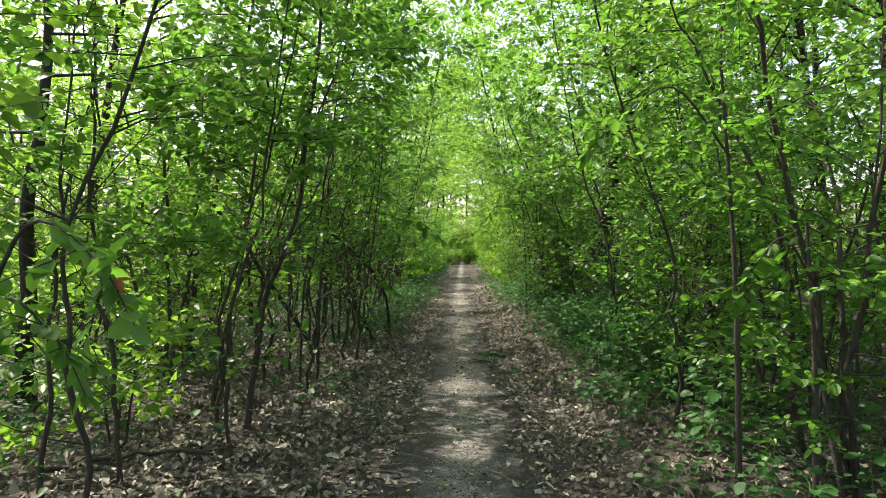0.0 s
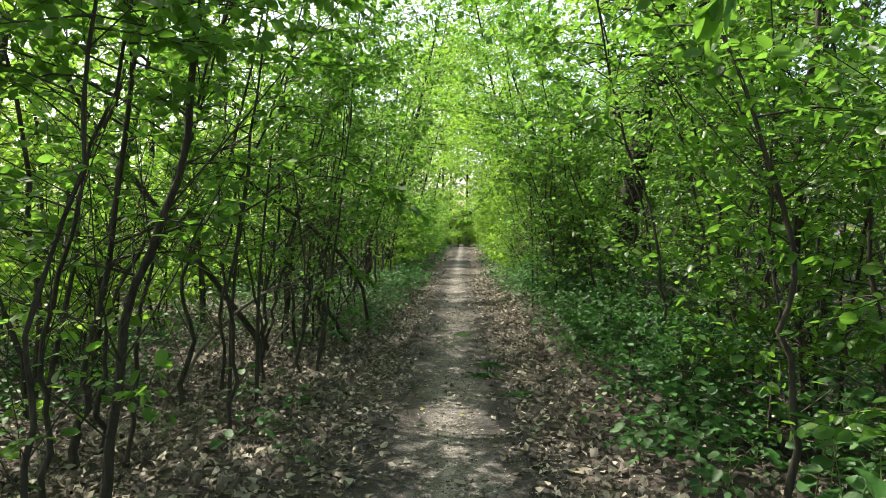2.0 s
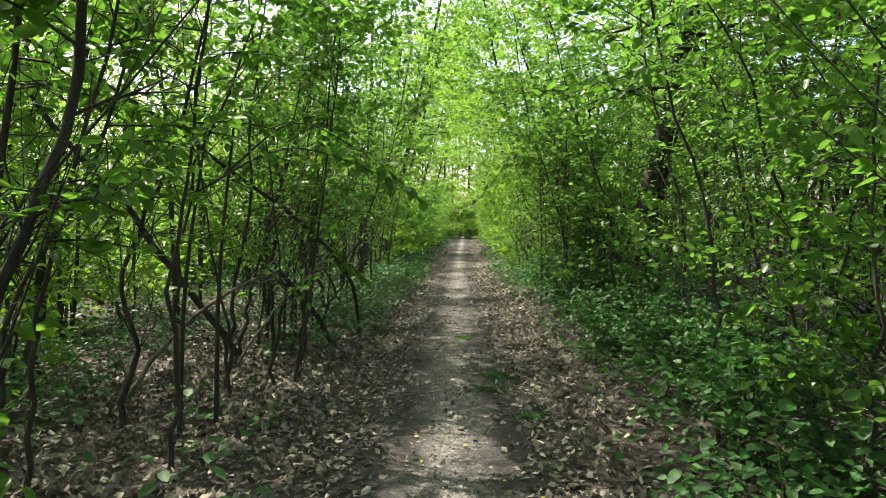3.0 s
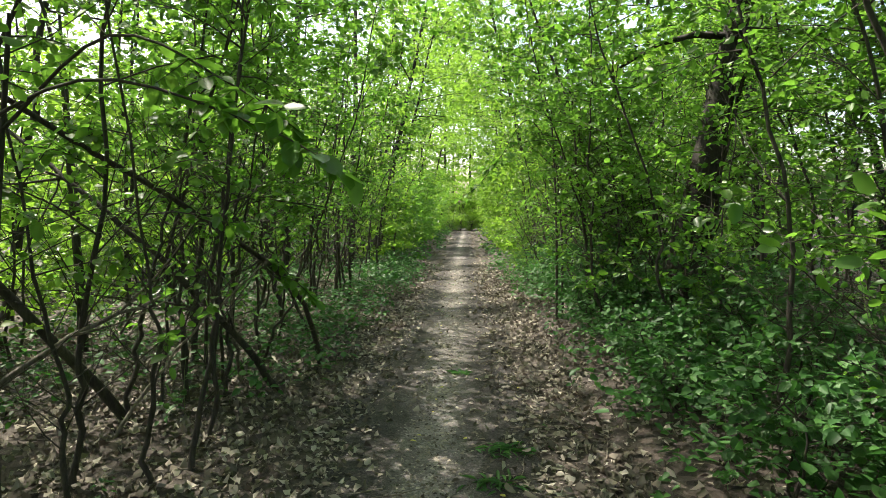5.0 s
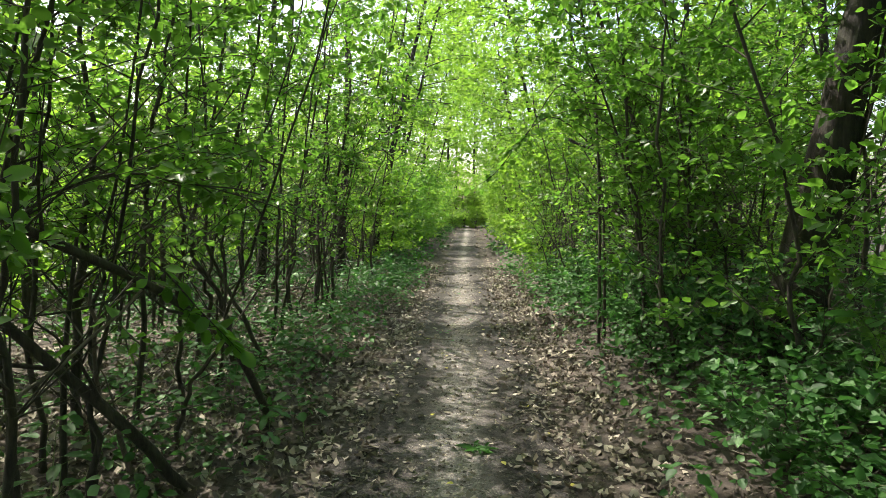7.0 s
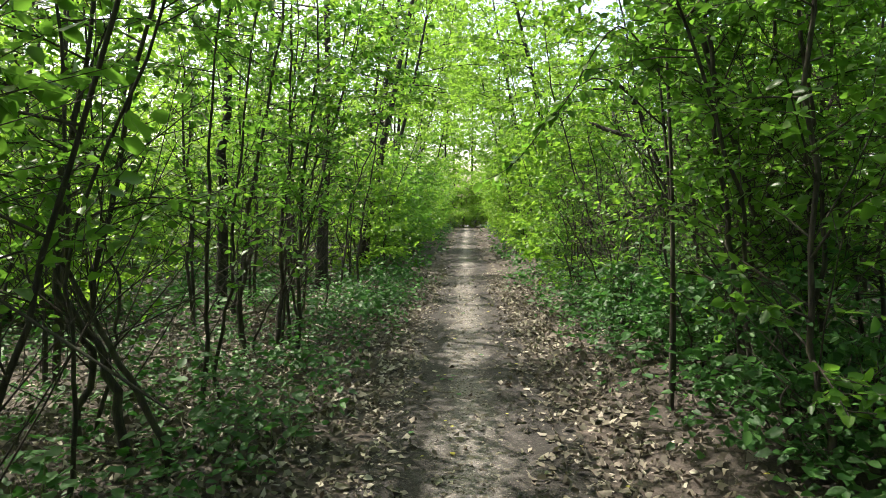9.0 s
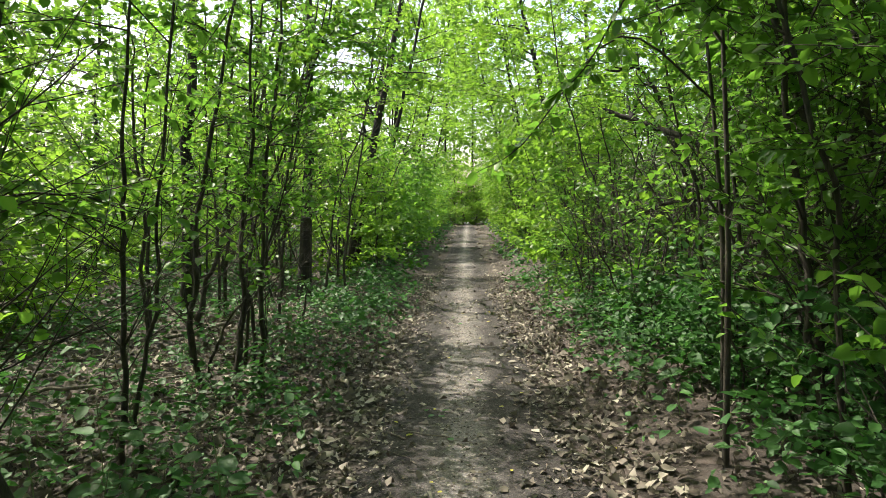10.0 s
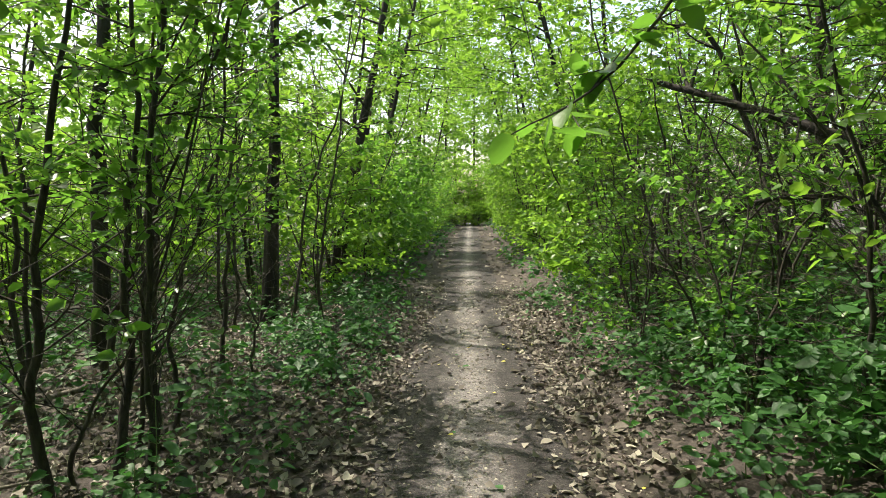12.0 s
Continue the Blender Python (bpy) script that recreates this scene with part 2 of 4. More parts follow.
# ---- lie of the land ----
def centre(y):
    return 0.04 + 0.034 * y + 0.00018 * y * y


def lie(x, y):
    """Height of the ground."""
    x, y = np.asarray(x, float), np.asarray(y, float)
    h = 0.02 * np.sin(x * 1.1 + 0.6) * np.cos(y * 0.9) + 0.015 * np.sin(y * 1.7 + x * 0.7)
    off = np.abs(x - centre(y))
    bank = 0.27 * np.clip((x - centre(y) - 0.95) / 1.5, 0, 1) * np.clip((y - 6.8) / 3.0, 0, 1) * np.exp(-off / 40)
    return bank + h * np.clip((off - 0.5) / 1.2, 0, 1) + 0.05 * np.clip((off - 0.8) / 1.2, 0, 1) * np.exp(-off / 60)


def tunnel(p):
    """Whether places lie in the free way over the path."""
    x, y, z = p[..., 0], p[..., 1], p[..., 2]
    off = x - centre(y)
    wob = 0.13 * np.sin(y * 2.1 + z * 1.3) + 0.1 * np.sin(y * 5.3 - z * 3.1)
    w = np.where(z < 0.9, 0.95, 0.95 - 0.12 * (z - 0.9)) + wob
    w = w * np.clip(1.0 - (y - 13) * 0.05, 0.74, 1.0)
    arch = 3.15 + 0.25 * np.sin(y * 1.1) + 0.2 * np.sin(y * 2.7 + x * 3.0) + np.clip((y - 24) * 0.07, 0, 1.6)
    w = w * np.clip((arch - z) / 0.9, 0.0, 1.0)
    w = np.where(y > 49.5, 0, w)
    left = np.where(off < 0, w * 0.98, w * 1.12)
    return np.abs(off) < left


def sunlit_gap(p):
    """Rifts in the canopy, along the way to the sun from the lit stretches of the path."""
    s = np.array(SUN_TO)
    k = p[..., 2] / s[2]
    gx, gy = p[..., 0] - s[0] * k, p[..., 1] - s[1] * k
    side = gx - centre(gy)
    off = np.abs(side - 0.02)
    hit = np.zeros(gx.shape, bool)
    for y0, ry, rx in ((4.5, 0.22, 0.24), (6.6, 0.46, 0.38), (17.1, 0.95, 0.8), (19.35, 0.6, 0.6), (22.2, 0.3, 0.4), (24.2, 0.5, 0.5), (31.0, 1.2, 0.8), (41.0, 1.5, 0.9), (49.6, 0.6, 1.0)):
        hit |= (np.abs(gy - y0 - 0.12 * np.sin(gx * 7)) / ry) ** 2 + (off / rx) ** 2 < 1
    for y0, x0, ry, rx in ((17.6, -2.3, 1.0, 1.2), (19.6, -1.5, 0.7, 0.9), (16.2, -1.4, 0.5, 0.6), (13.2, -3.6, 0.7, 1.2), (17.6, 1.5, 0.8, 0.7), (20.5, 1.7, 1.0, 0.8), (25.0, 1.8, 1.6, 0.9), (6.3, -3.4, 0.8, 0.9)):
        hit |= ((gy - y0 - 0.2 * np.sin(gx * 5)) / ry) ** 2 + ((side - x0) / rx) ** 2 < 0.6 + 0.5 * np.sin(gx * 9) * np.sin(gy * 8)
    return hit & (p[..., 2] > 1.3)


def smooth_curve(ctrl, n):
    """A smooth line through a few places."""
    c = np.asarray(ctrl, float)
    p = np.vstack([2 * c[0] - c[1], c, 2 * c[-1] - c[-2]])
    out = []
    m = len(c) - 1
    for u in np.linspace(0, m - 1e-6, n):
        i, t = int(u), u - int(u)
        a, b, d, e = p[i], p[i + 1], p[i + 2], p[i + 3]
        out.append(0.5 * (2 * b + (d - a) * t + (2 * a - 5 * b + 4 * d - e) * t * t + (3 * b - a - 3 * d + e) * t ** 3))
    return np.array(out)


class Foliage:
    def __init__(self):
        self.p, self.w, self.u, self.l = [], [], [], []

    def add(self, p, w, u, l):
        self.p.append(p); self.w.append(w); self.u.append(u); self.l.append(l)

    def mesh(self, name, mat, origin, fine=True, width=0.66, cull=True):
        p, w, u, l = (np.concatenate(a) for a in (self.p, self.w, self.u, self.l))
        if cull:
            world_p = p + origin
            keep = ~(tunnel(world_p) | sunlit_gap(world_p)) & (world_p[:, 2] > 0.05)
            p, w, u, l = p[keep], w[keep], u[keep], l[keep]
        if not len(p):
            return None
        v, f = leaf_arrays(p, w, u, l, width, fine=fine)
        return mesh_of(name, v, f, mat)


def limb(rng, wood, fol, start, way, length, r, leaf, gap, twigs, origin, droop=0.25, leaves=True):
    """A side branch with twigs and the leaves on them."""
    k = 4
    t = np.linspace(0, 1, k)[:, None]
    bend = rng.normal(0, 0.10, (1, 3)) * length
    pts = start + way * length * t + bend * t * t + np.array([[0, 0, -droop * length]]) * t ** 2.2
    if tunnel(pts[-1:] + origin)[0] and tunnel(pts[1:2] + origin)[0]:
        return
    if tunnel(pts[-1:] + origin)[0]:
        pts = start + (pts - start) * 0.55
        length *= 0.55
    wood = wood.piece()
    wood.tube(pts, np.linspace(r, r * 0.3, k), 4 if r > 0.012 else 3)
    segs = [(pts[1], pts[-1])]
    for _ in range(twigs):
        s = rng.uniform(0.2, 1.0)
        i = min(int(s * (k - 1)), k - 2)
        a = pts[i] + (pts[i + 1] - pts[i]) * (s * (k - 1) - i)
        d = unit(way + rng.normal(0, 0.75, 3) * np.array([1, 1, 0.55]))
        b = a + d * length * rng.uniform(0.3, 0.75)
        if tunnel(b[None] + origin)[0]:
            continue
        if leaf < 0.1:
            wood.tube(np.array([a, b]), [r * 0.4, r * 0.2], 3)
        segs.append((a, b))
    if not leaves:
        return
    for a, b in segs:
        ln = np.linalg.norm(b - a)
        n = max(2, int(ln / gap))
        s = (np.arange(n) + rng.uniform(0, 1, n) * 0.7) / n
        p = a + (b - a) * s[:, None]
        d = (b - a) / (ln + 1e-9)
        side = rng.normal(0, 1, (n, 3))
        w = unit((d * rng.uniform(0.1, 0.9, (n, 1)) + unit(side) * 0.8) * np.array([1, 1, 0.55]) + np.array([0, 0, -0.14]))
        up = unit(np.array([0, 0, 1.0]) + rng.normal(0, 0.6, (n, 3)))
        fol.add(p + w * 0.008, w, up, leaf * rng.uniform(0.5, 1.2, n))


def stem_limbs(rng, wood, fol, path, r, bare, count, reach, leaf, gap, twigs, origin, aim=None, leafless=0.0):
    hs = path[:, 2]
    top = hs[-1]
    for q in range(count):
        z = bare + (top - bare) * (q + rng.uniform(0, 1)) / count
        i = int(np.clip(np.searchsorted(hs, z), 1, len(path) - 1))
        f = np.clip((z - hs[i - 1]) / (hs[i] - hs[i - 1] + 1e-9), 0, 1)
        start = path[i - 1] + (path[i] - path[i - 1]) * f
        az = rng.uniform(0, 2 * math.pi)
        el = rng.uniform(0.1, 0.75)
        way = np.array([math.cos(az) * math.cos(el), math.sin(az) * math.cos(el), math.sin(el)])
        if aim is not None:
            way = unit(way + np.array(aim) * 0.6)
        frac = (z - bare) / (top - bare + 1e-9)
        limb(rng, wood, fol, start, way, reach * rng.uniform(0.55, 1.1) * (0.7 + 0.4 * math.sin(3.1 * min(1, frac * 0.95))), r * 0.38 * (1 - 0.5 * frac),
             leaf, gap, twigs, origin, leaves=rng.uniform() >= leafless)


serial = [0]


def seeded():
    serial[0] += 1
    return np.random.default_rng(1000 + serial[0])


def sapling(x, y, mx, mz, tx, tz, r, height=0.0, limbs=16, leaf=0.068, bare=1.15, reach=0.95, mat=None, label="", back=0.0, gap=0.028):
    """A thin, crooked young tree: its foot, how far it leans at two heights, and its girth."""
    rng = seeded()
    x0, z0 = x, float(lie(x, y))
    origin = np.array([x0, y, z0])
    height = height or max(tz + 0.9, 3.3 + rng.uniform(0, 0.9))
    top_lean = tx + (tx - mx) / max(tz - mz, 0.3) * (height - tz) * 0.6
    ctrl = [(0, 0, -0.05), (mx * 0.4, back * 0.2, mz * 0.5), (mx, back * 0.5, mz), (tx, back, tz), (top_lean, back * 1.2, height)]
    path = smooth_curve(ctrl, 22)
    path[2:-1, :2] += np.cumsum(rng.normal(0, 0.026, (19, 2)), axis=0) * 0.8
    r = r * rng.uniform(0.68, 0.98)
    radii = r * (1 - 0.72 * np.linspace(0, 1, 22)) * (1 + 0.06 * rng.normal(size=22))
    radii[0] *= 1.25
    root = base_empty("young_tree", x0, y, z0, label or "thin crooked young tree with dark stem and green leaves", "young tree", "young trees beside the path")
    trunk, wood, fol = Wood(), Pieces() if y < 13 else Wood(), Foliage()
    trunk.tube(path, radii, 7)
    stem_limbs(rng, wood, fol, path, r, bare, limbs if x > 0 or y < 6 else int(limbs * 0.6), reach, leaf, gap, 5, origin)
    for q in range(10):
        z = rng.uniform(0.25, bare + 0.3)
        i = int(np.clip(np.searchsorted(path[:, 2], z), 1, 20))
        az = rng.uniform(0, 6.28)
        limb(rng, wood, fol, path[i], unit(np.array([math.cos(az), math.sin(az), rng.uniform(0.3, 1.6)])), rng.uniform(0.35, 1.25), r * 0.26, leaf, 0.06, 4, origin, -0.1, rng.uniform() < (0.5 if x > 0 else 0.15))
    hang_branches(wood, BARK, part("stem", trunk.mesh("stem", BARK), root))
    me = fol.mesh("crown", mat or LEAF_SHRUB, origin, 2 if y < 8 else 1)
    if me:
        part("crown", me, root)
    return root


def shrub(x, y, height, stems, spread, leaf=0.07, bare=0.25, limbs=9, reach=0.7, gap=0.055, mat=None, fine=True, label="", aim=None, group="shrubs along the path", twigs=4, leafless=0.0):
    """A many-stemmed shrub whose stems lean outwards from one foot."""
    rng = seeded()
    z0 = float(lie(x, y))
    origin = np.array([x, y, z0])
    root = base_empty("shrub", x, y, z0, label or "leafy green many-stemmed shrub beside the path", "shrub", group)
    wood, fol = Wood(), Foliage()
    for s in range(stems):
        az = 6.283 * (s + rng.uniform(0, 0.8)) / stems
        h = height * rng.uniform(0.7, 1.05)
        out = spread * rng.uniform(0.4, 1.0)
        dx, dy = math.cos(az) * out, math.sin(az) * out
        if aim is not None:
            dx, dy = dx + aim[0] * out, dy + aim[1] * out
        ctrl = [(0.05 * math.cos(az), 0.05 * math.sin(az), -0.05), (dx * 0.3, dy * 0.3, h * 0.42), (dx * 0.75, dy * 0.75, h * 0.78), (dx * 1.15, dy * 1.15, h)]
        path = smooth_curve(ctrl, 12)
        path[1:, :2] += np.cumsum(rng.normal(0, 0.035, (11, 2)), axis=0)
        r = 0.006 + 0.0035 * height * rng.uniform(0.7, 1.4)
        stem = Wood()
        stem.tube(path, r * (1 - 0.75 * np.linspace(0, 1, 12)), 5)
        foot = part("stem", stem.mesh("stem", BARK), root)
        stem_limbs(rng, wood, fol, path, r, bare, limbs, reach, leaf, gap, twigs, origin, leafless=leafless)
    hang_branches(wood, BARK, root)
    me = fol.mesh("crown", mat or LEAF_SHRUB, origin, 2 if fine and y < 6 and x - centre(y) < 3.0 else fine) if fol.p else None
    if me:
        part("crown", me, root)
    return root


def tree(x, y, height, r, lean=(0, 0), bare=3.5, limbs=22, reach=2.9, leaf=0.19, gap=0.11, mat=None, label="", twigs=9, bark=None, aim=None):
    """A tall tree: a tapered trunk with a flared foot, limbs and a loose crown."""
    rng = seeded()
    z0 = float(lie(x, y))
    origin = np.array([x, y, z0])
    root = base_empty("tree", x, y, z0, label or "tall broadleaf tree with dark trunk and loose green crown", "tree", "tall trees in the wood")
    lx, ly = lean
    ctrl = [(0, 0, -0.1), (lx * 0.2, ly * 0.2, height * 0.2), (lx * 0.5, ly * 0.5, height * 0.5), (lx, ly, height)]
    path = smooth_curve(ctrl, 20)
    path[2:, :2] += np.cumsum(rng.normal(0, 0.03 if r < 0.095 else 0.01, (18, 2)), axis=0)
    radii = r * (1 - 0.8 * np.linspace(0, 1, 20))
    radii[0] *= 1.35
    trunk, wood, fol = Wood(), Wood(), Foliage()
    if r > 0.09 and abs(x - centre(y)) < 4:
        fine_path = smooth_curve(path, 70)
        sides = 40
        ribs = np.tile(rng.normal(0, 1, sides), (70, 1)) * 0.035 + np.cumsum(rng.normal(0, 0.008, (70, sides)), axis=0) + rng.normal(0, 0.012, (70, sides))
        foot_flare = 1 + 0.35 * np.exp(-np.linspace(0, 12, 70))[:, None] * (1 + 0.5 * np.cos(np.arange(sides) * 6.283 / sides * 4)[None])
        trunk.tube(fine_path, np.interp(np.linspace(0, 19, 70), np.arange(20), radii / np.where(np.arange(20) == 0, 1.35, 1)), sides, (1 + ribs) * foot_flare)
    else:
        trunk.tube(path, radii, 14 if r > 0.13 else 9)
    stem_limbs(rng, wood, fol, path, r * 0.6, bare, limbs, reach, leaf, gap, twigs, origin, aim)
    part("trunk", trunk.mesh("trunk", bark or BARK_OLD), root)
    hang_branches(wood, BARK_OLD, root)
    me = fol.mesh("crown", mat or LEAF_TREE, origin, False, 0.6)
    if me:
        part("crown", me, root)
    return root


# ---- ground and path ----
def build_ground():
    far = np.array([14, 20, 30, 50, 90, 180, 400, 900, 2000.0])
    xs = np.concatenate([-far[::-1], np.arange(-12, 12.01, 0.3), far])
    ys = np.concatenate([-far[::-1], np.arange(-8, 60.01, 0.4), 60 + far])
    X, Y = np.meshgrid(xs, ys)
    Z = lie(X, Y)
    v = np.stack([X, Y, Z], -1).reshape(-1, 3)
    nx, ny = len(xs), len(ys)
    i = np.arange(ny - 1)[:, None] * nx + np.arange(nx - 1)[None]
    q = np.stack([i, i + 1, i + nx + 1, i + nx], -1).reshape(-1, 4)
    tagged(new("ground", mesh_of("ground", v, [q], GROUND, True)), "brown forest floor of soil and rotting leaves", "ground", kind="structure")


def build_path():
    rng = np.random.default_rng(5)
    ys = np.arange(-6, 58, 0.12)
    u = np.linspace(-1, 1, 21)
    rough_l = np.convolve(rng.normal(0, 1, len(ys) + 8), np.ones(9) / 9, 'valid')
    rough_r = np.convolve(rng.normal(0, 1, len(ys) + 8), np.ones(9) / 9, 'valid')
    wl = 0.74 + 0.12 * rough_l + 0.05 * np.sin(ys * 0.8)
    wr = 0.78 + 0.12 * rough_r + 0.05 * np.sin(ys * 1.1 + 1)
    slim = np.clip(1.0 - (ys - 12) * 0.04, 0.72, 1.0)
    wl, wr = wl * slim, wr * slim
    X = centre(ys)[:, None] + np.where(u < 0, u[None] * wl[:, None], u[None] * wr[:, None])
    Y = np.repeat(ys[:, None], len(u), 1)
    small = 0.005 * np.sin(X * 23 + Y * 9) * np.sin(Y * 17 - X * 5)
    Z = lie(X, Y) + (0.018 - 0.01 * np.exp(-(u / 0.35) ** 2)[None] + small) * (1 - np.abs(u[None]) ** 5) - 0.02 * np.abs(u[None]) ** 9
    v = np.stack([X, Y, Z], -1).reshape(-1, 3)
    nx, ny = len(u), len(ys)
    i = np.arange(ny - 1)[:, None] * nx + np.arange(nx - 1)[None]
    q = np.stack([i, i + 1, i + nx + 1, i + nx], -1).reshape(-1, 4)
    me = mesh_of("path", v, [q], PATH_SOIL, True)
    uvl = me.uv_layers.new(name="UVMap")
    idx = q.ravel()
    uvs = np.stack([(u[idx % nx] + 1) / 2, ys[idx // nx]], -1)
    uvl.data.foreach_set("uv", uvs.astype(np.float32).ravel())
    tagged(new("path", me), "narrow trodden footpath of grey-brown bare soil", "footpath", kind="structure")


build_ground()
build_path()


def litter(name, rng, n, xr, yr, size, label, keep, mat, lift=0.014):
    x = rng.uniform(*xr, n)
    y = yr[0] + (yr[1] - yr[0]) * rng.uniform(0, 1, n) ** 1.1
    ok = rng.uniform(0, 1, n) < keep(x - centre(y), y)
    x, y = x[ok], y[ok]
    n = len(x)
    az = rng.uniform(0, 6.283, n)
    tilt = rng.normal(0.05, 0.36, n)
    w = np.stack([np.cos(az), np.sin(az), tilt], -1)
    up = unit(np.array([0, 0, 1.0]) + rng.normal(0, 0.5, (n, 3)))
    L = size * rng.uniform(0.35, 1.3, n)
    p = np.stack([x, y, lie(x, y) + lift + rng.uniform(0, 0.02, n)], -1) - w * L[:, None] * 0.5
    v, f = leaf_arrays(p, w, up, L, rng.uniform(0.45, 0.85, n), fold=rng.uniform(-0.25, 0.35), curl=0.14)
    # ragged, rolled edges
    v = v + rng.normal(0, 0.0075, v.shape) * np.array([1, 1, 1.5])
    ground = lie(v[:, 0], v[:, 1])
    v[:, 2] = np.maximum(v[:, 2], ground + 0.003 + 0.018 * (np.abs(v[:, 0] - centre(v[:, 1])) < 0.85))
    tagged(new(name, mesh_of(name, v, f, mat, True)), label, "leaf litter", kind="stuff")


def litter_keep(off, y):
    a = np.abs(off)
    return np.clip((a - 0.27) / 0.42, 0.06, 1) * np.clip(1.3 - a / 9, 0.25, 1) * np.where(off > 1.15, 0.45, 1.0)


rng = np.random.default_rng(11)
litter("leaf_litter", rng, 46000, (-6, 6.5), (1.0, 22), 0.058, "dry grey-brown fallen leaves covering the forest floor", litter_keep, LEAF_DEAD)
litter("leaf_litter", rng, 30000, (-2.4, 3.4), (1.0, 20), 0.052, "dry grey-brown fallen leaves beside the path", litter_keep, LEAF_DEAD, 0.02)
litter("leaf_litter", rng, 9000, (-10, 11), (14, 50), 0.11, "dry brown fallen leaves in the wood", litter_keep, LEAF_DEAD)

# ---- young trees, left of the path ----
SUNLIT = LEAF_SUNLIT
sapling(-1.54, 5.05, 0.40, 2.02, 0.58, 3.54, 0.030)
sapling(-1.67, 4.77, 0.13, 1.00, 0.50, 1.99, 0.022)
sapling(-3.11, 7.87, 0.09, 1.08, 0.52, 2.37, 0.060, height=5.5)
sapling(-2.37, 3.75, 0.07, 1.22, 0.11, 2.00, 0.022)
sapling(-1.97, 3.91, -0.08, 1.49, -0.11, 2.37, 0.020)
sapling(-1.75, 8.87, 0.16, 1.02, 0.45, 1.83, 0.026)
sapling(-1.22, 10.20, 0.24, 0.75, 0.57, 1.50, 0.022)
sapling(-1.30, 6.25, 0.12, 1.4, 0.35, 2.6, 0.022, height=4.5, bare=1.9, limbs=30, reach=1.1)
sapling(-1.05, 8.2, 0.1, 1.3, 0.3, 2.5, 0.022, height=4.8, bare=2.1, limbs=30, reach=1.1)
sapling(-1.45, 4.35, 0.15, 1.4, 0.4, 2.6, 0.02, height=4.3, bare=1.9, limbs=28, reach=1.0)
sapling(-1.98, 5.56, 0.0, 0.75, 0.30, 2.60, 0.032)
sapling(-1.98, 5.84, 0.17, 0.88, 0.56, 1.62, 0.022)
sapling(-1.93, 6.96, 0.11, 1.15, 0.41, 2.04, 0.025)
sapling(-1.47, 7.75, 0.0, 0.75, -0.19, 1.79, 0.020)
sapling(-1.30, 9.45, 0.19, 0.93, 0.35, 1.91, 0.024)
sapling(-1.57, 7.95, 0.02, 1.12, 0.16, 2.55, 0.022)
sapling(-1.18, 7.98, 0.11, 0.94, 0.05, 1.33, 0.020)
sapling(-1.10, 8.61, 0.08, 1.12, 0.25, 1.92, 0.022)
sapling(-1.89, 10.37, 0.0, 1.36, 0.0, 2.12, 0.038)
sapling(-1.42, 10.80, -0.01, 1.24, 0.14, 2.17, 0.023)
sapling(-1.17, 11.87, -0.22, 1.06, -0.27, 1.97, 0.024)
sapling(-1.53, 9.32, -0.04, 1.14, 0.39, 2.48, 0.031)
sapling(-1.75, 9.83, 0.02, 1.42, 0.07, 2.01, 0.023)
sapling(-1.68, 10.67, 0.08, 1.74, 0.21, 2.54, 0.025)
sapling(-1.39, 9.67, 0.05, 0.88, 0.23, 1.74, 0.016)
sapling(-1.10, 14.53, 0.08, 1.39, 0.23, 2.75, 0.034)
sapling(-1.47, 12.02, -0.36, 1.03, -0.19, 2.09, 0.033)
sapling(-1.88, 12.20, 0.06, 0.94, 0.43, 2.52, 0.032)
sapling(-1.41, 12.92, 0.10, 1.38, 0.16, 2.07, 0.025)
sapling(-1.35, 14.71, 0.09, 1.32, 0.16, 2.19, 0.034)
sapling(-1.32, 15.37, 0.08, 0.83, 0.45, 1.99, 0.028)
sapling(-1.90, 12.43, 0.14, 0.90, 0.08, 1.55, 0.019)
sapling(-1.59, 14.50, 0.03, 1.33, 0.32, 2.50, 0.034)
sapling(-1.31, 15.09, -0.08, 1.05, -0.02, 2.21, 0.027)
sapling(-1.56, 16.89, 0.09, 1.57, 0.22, 2.31, 0.026)
sapling(-1.17, 16.53, -0.07, 0.58, -0.19, 1.10, 0.018)
sapling(-2.37, 16.43, 0.30, 0.89, 0.85, 2.69, 0.041)
sapling(-1.54, 14.62, 0.12, 0.55, 0.42, 1.17, 0.017)
sapling(-1.05, 18.86, 0.11, 1.24, 0.34, 2.25, 0.025)

# ---- and right of it ----
sapling(3.00, 6.50, 0.03, 2.1, 0.13, 3.6, 0.040, bare=0.5)
sapling(2.46, 3.67, 0.07, 0.84, 0.10, 1.65, 0.022, bare=0.5)
sapling(2.34, 5.84, 0.09, 0.99, 0.09, 1.82, 0.020, bare=0.5)
sapling(2.15, 11.3, -0.09, 0.74, -0.19, 2.39, 0.030, bare=0.6)
sapling(2.70, 14.2, -0.02, 0.74, -0.31, 2.70, 0.034, bare=0.6)
sapling(4.30, 11.0, -0.12, 1.33, -0.45, 2.69, 0.030, bare=0.5)
sapling(2.35, 12.6, -0.10, 1.29, -0.20, 2.48, 0.032, bare=0.6)
sapling(3.05, 13.2, -0.08, 1.25, -0.34, 2.68, 0.036, bare=0.6)
sapling(2.60, 13.0, -0.16, 1.65, -1.03, 4.18, 0.036, bare=0.9)
sapling(2.85, 12.5, -0.12, 1.64, -0.19, 2.64, 0.030, bare=0.6)
sapling(2.45, 10.2, 0.1, 0.9, 0.22, 1.7, 0.012, height=2.3, bare=0.35, limbs=10)
sapling(2.95, 10.15, -0.1, 0.9, -0.05, 1.9, 0.012, height=2.6, bare=0.5, limbs=10)
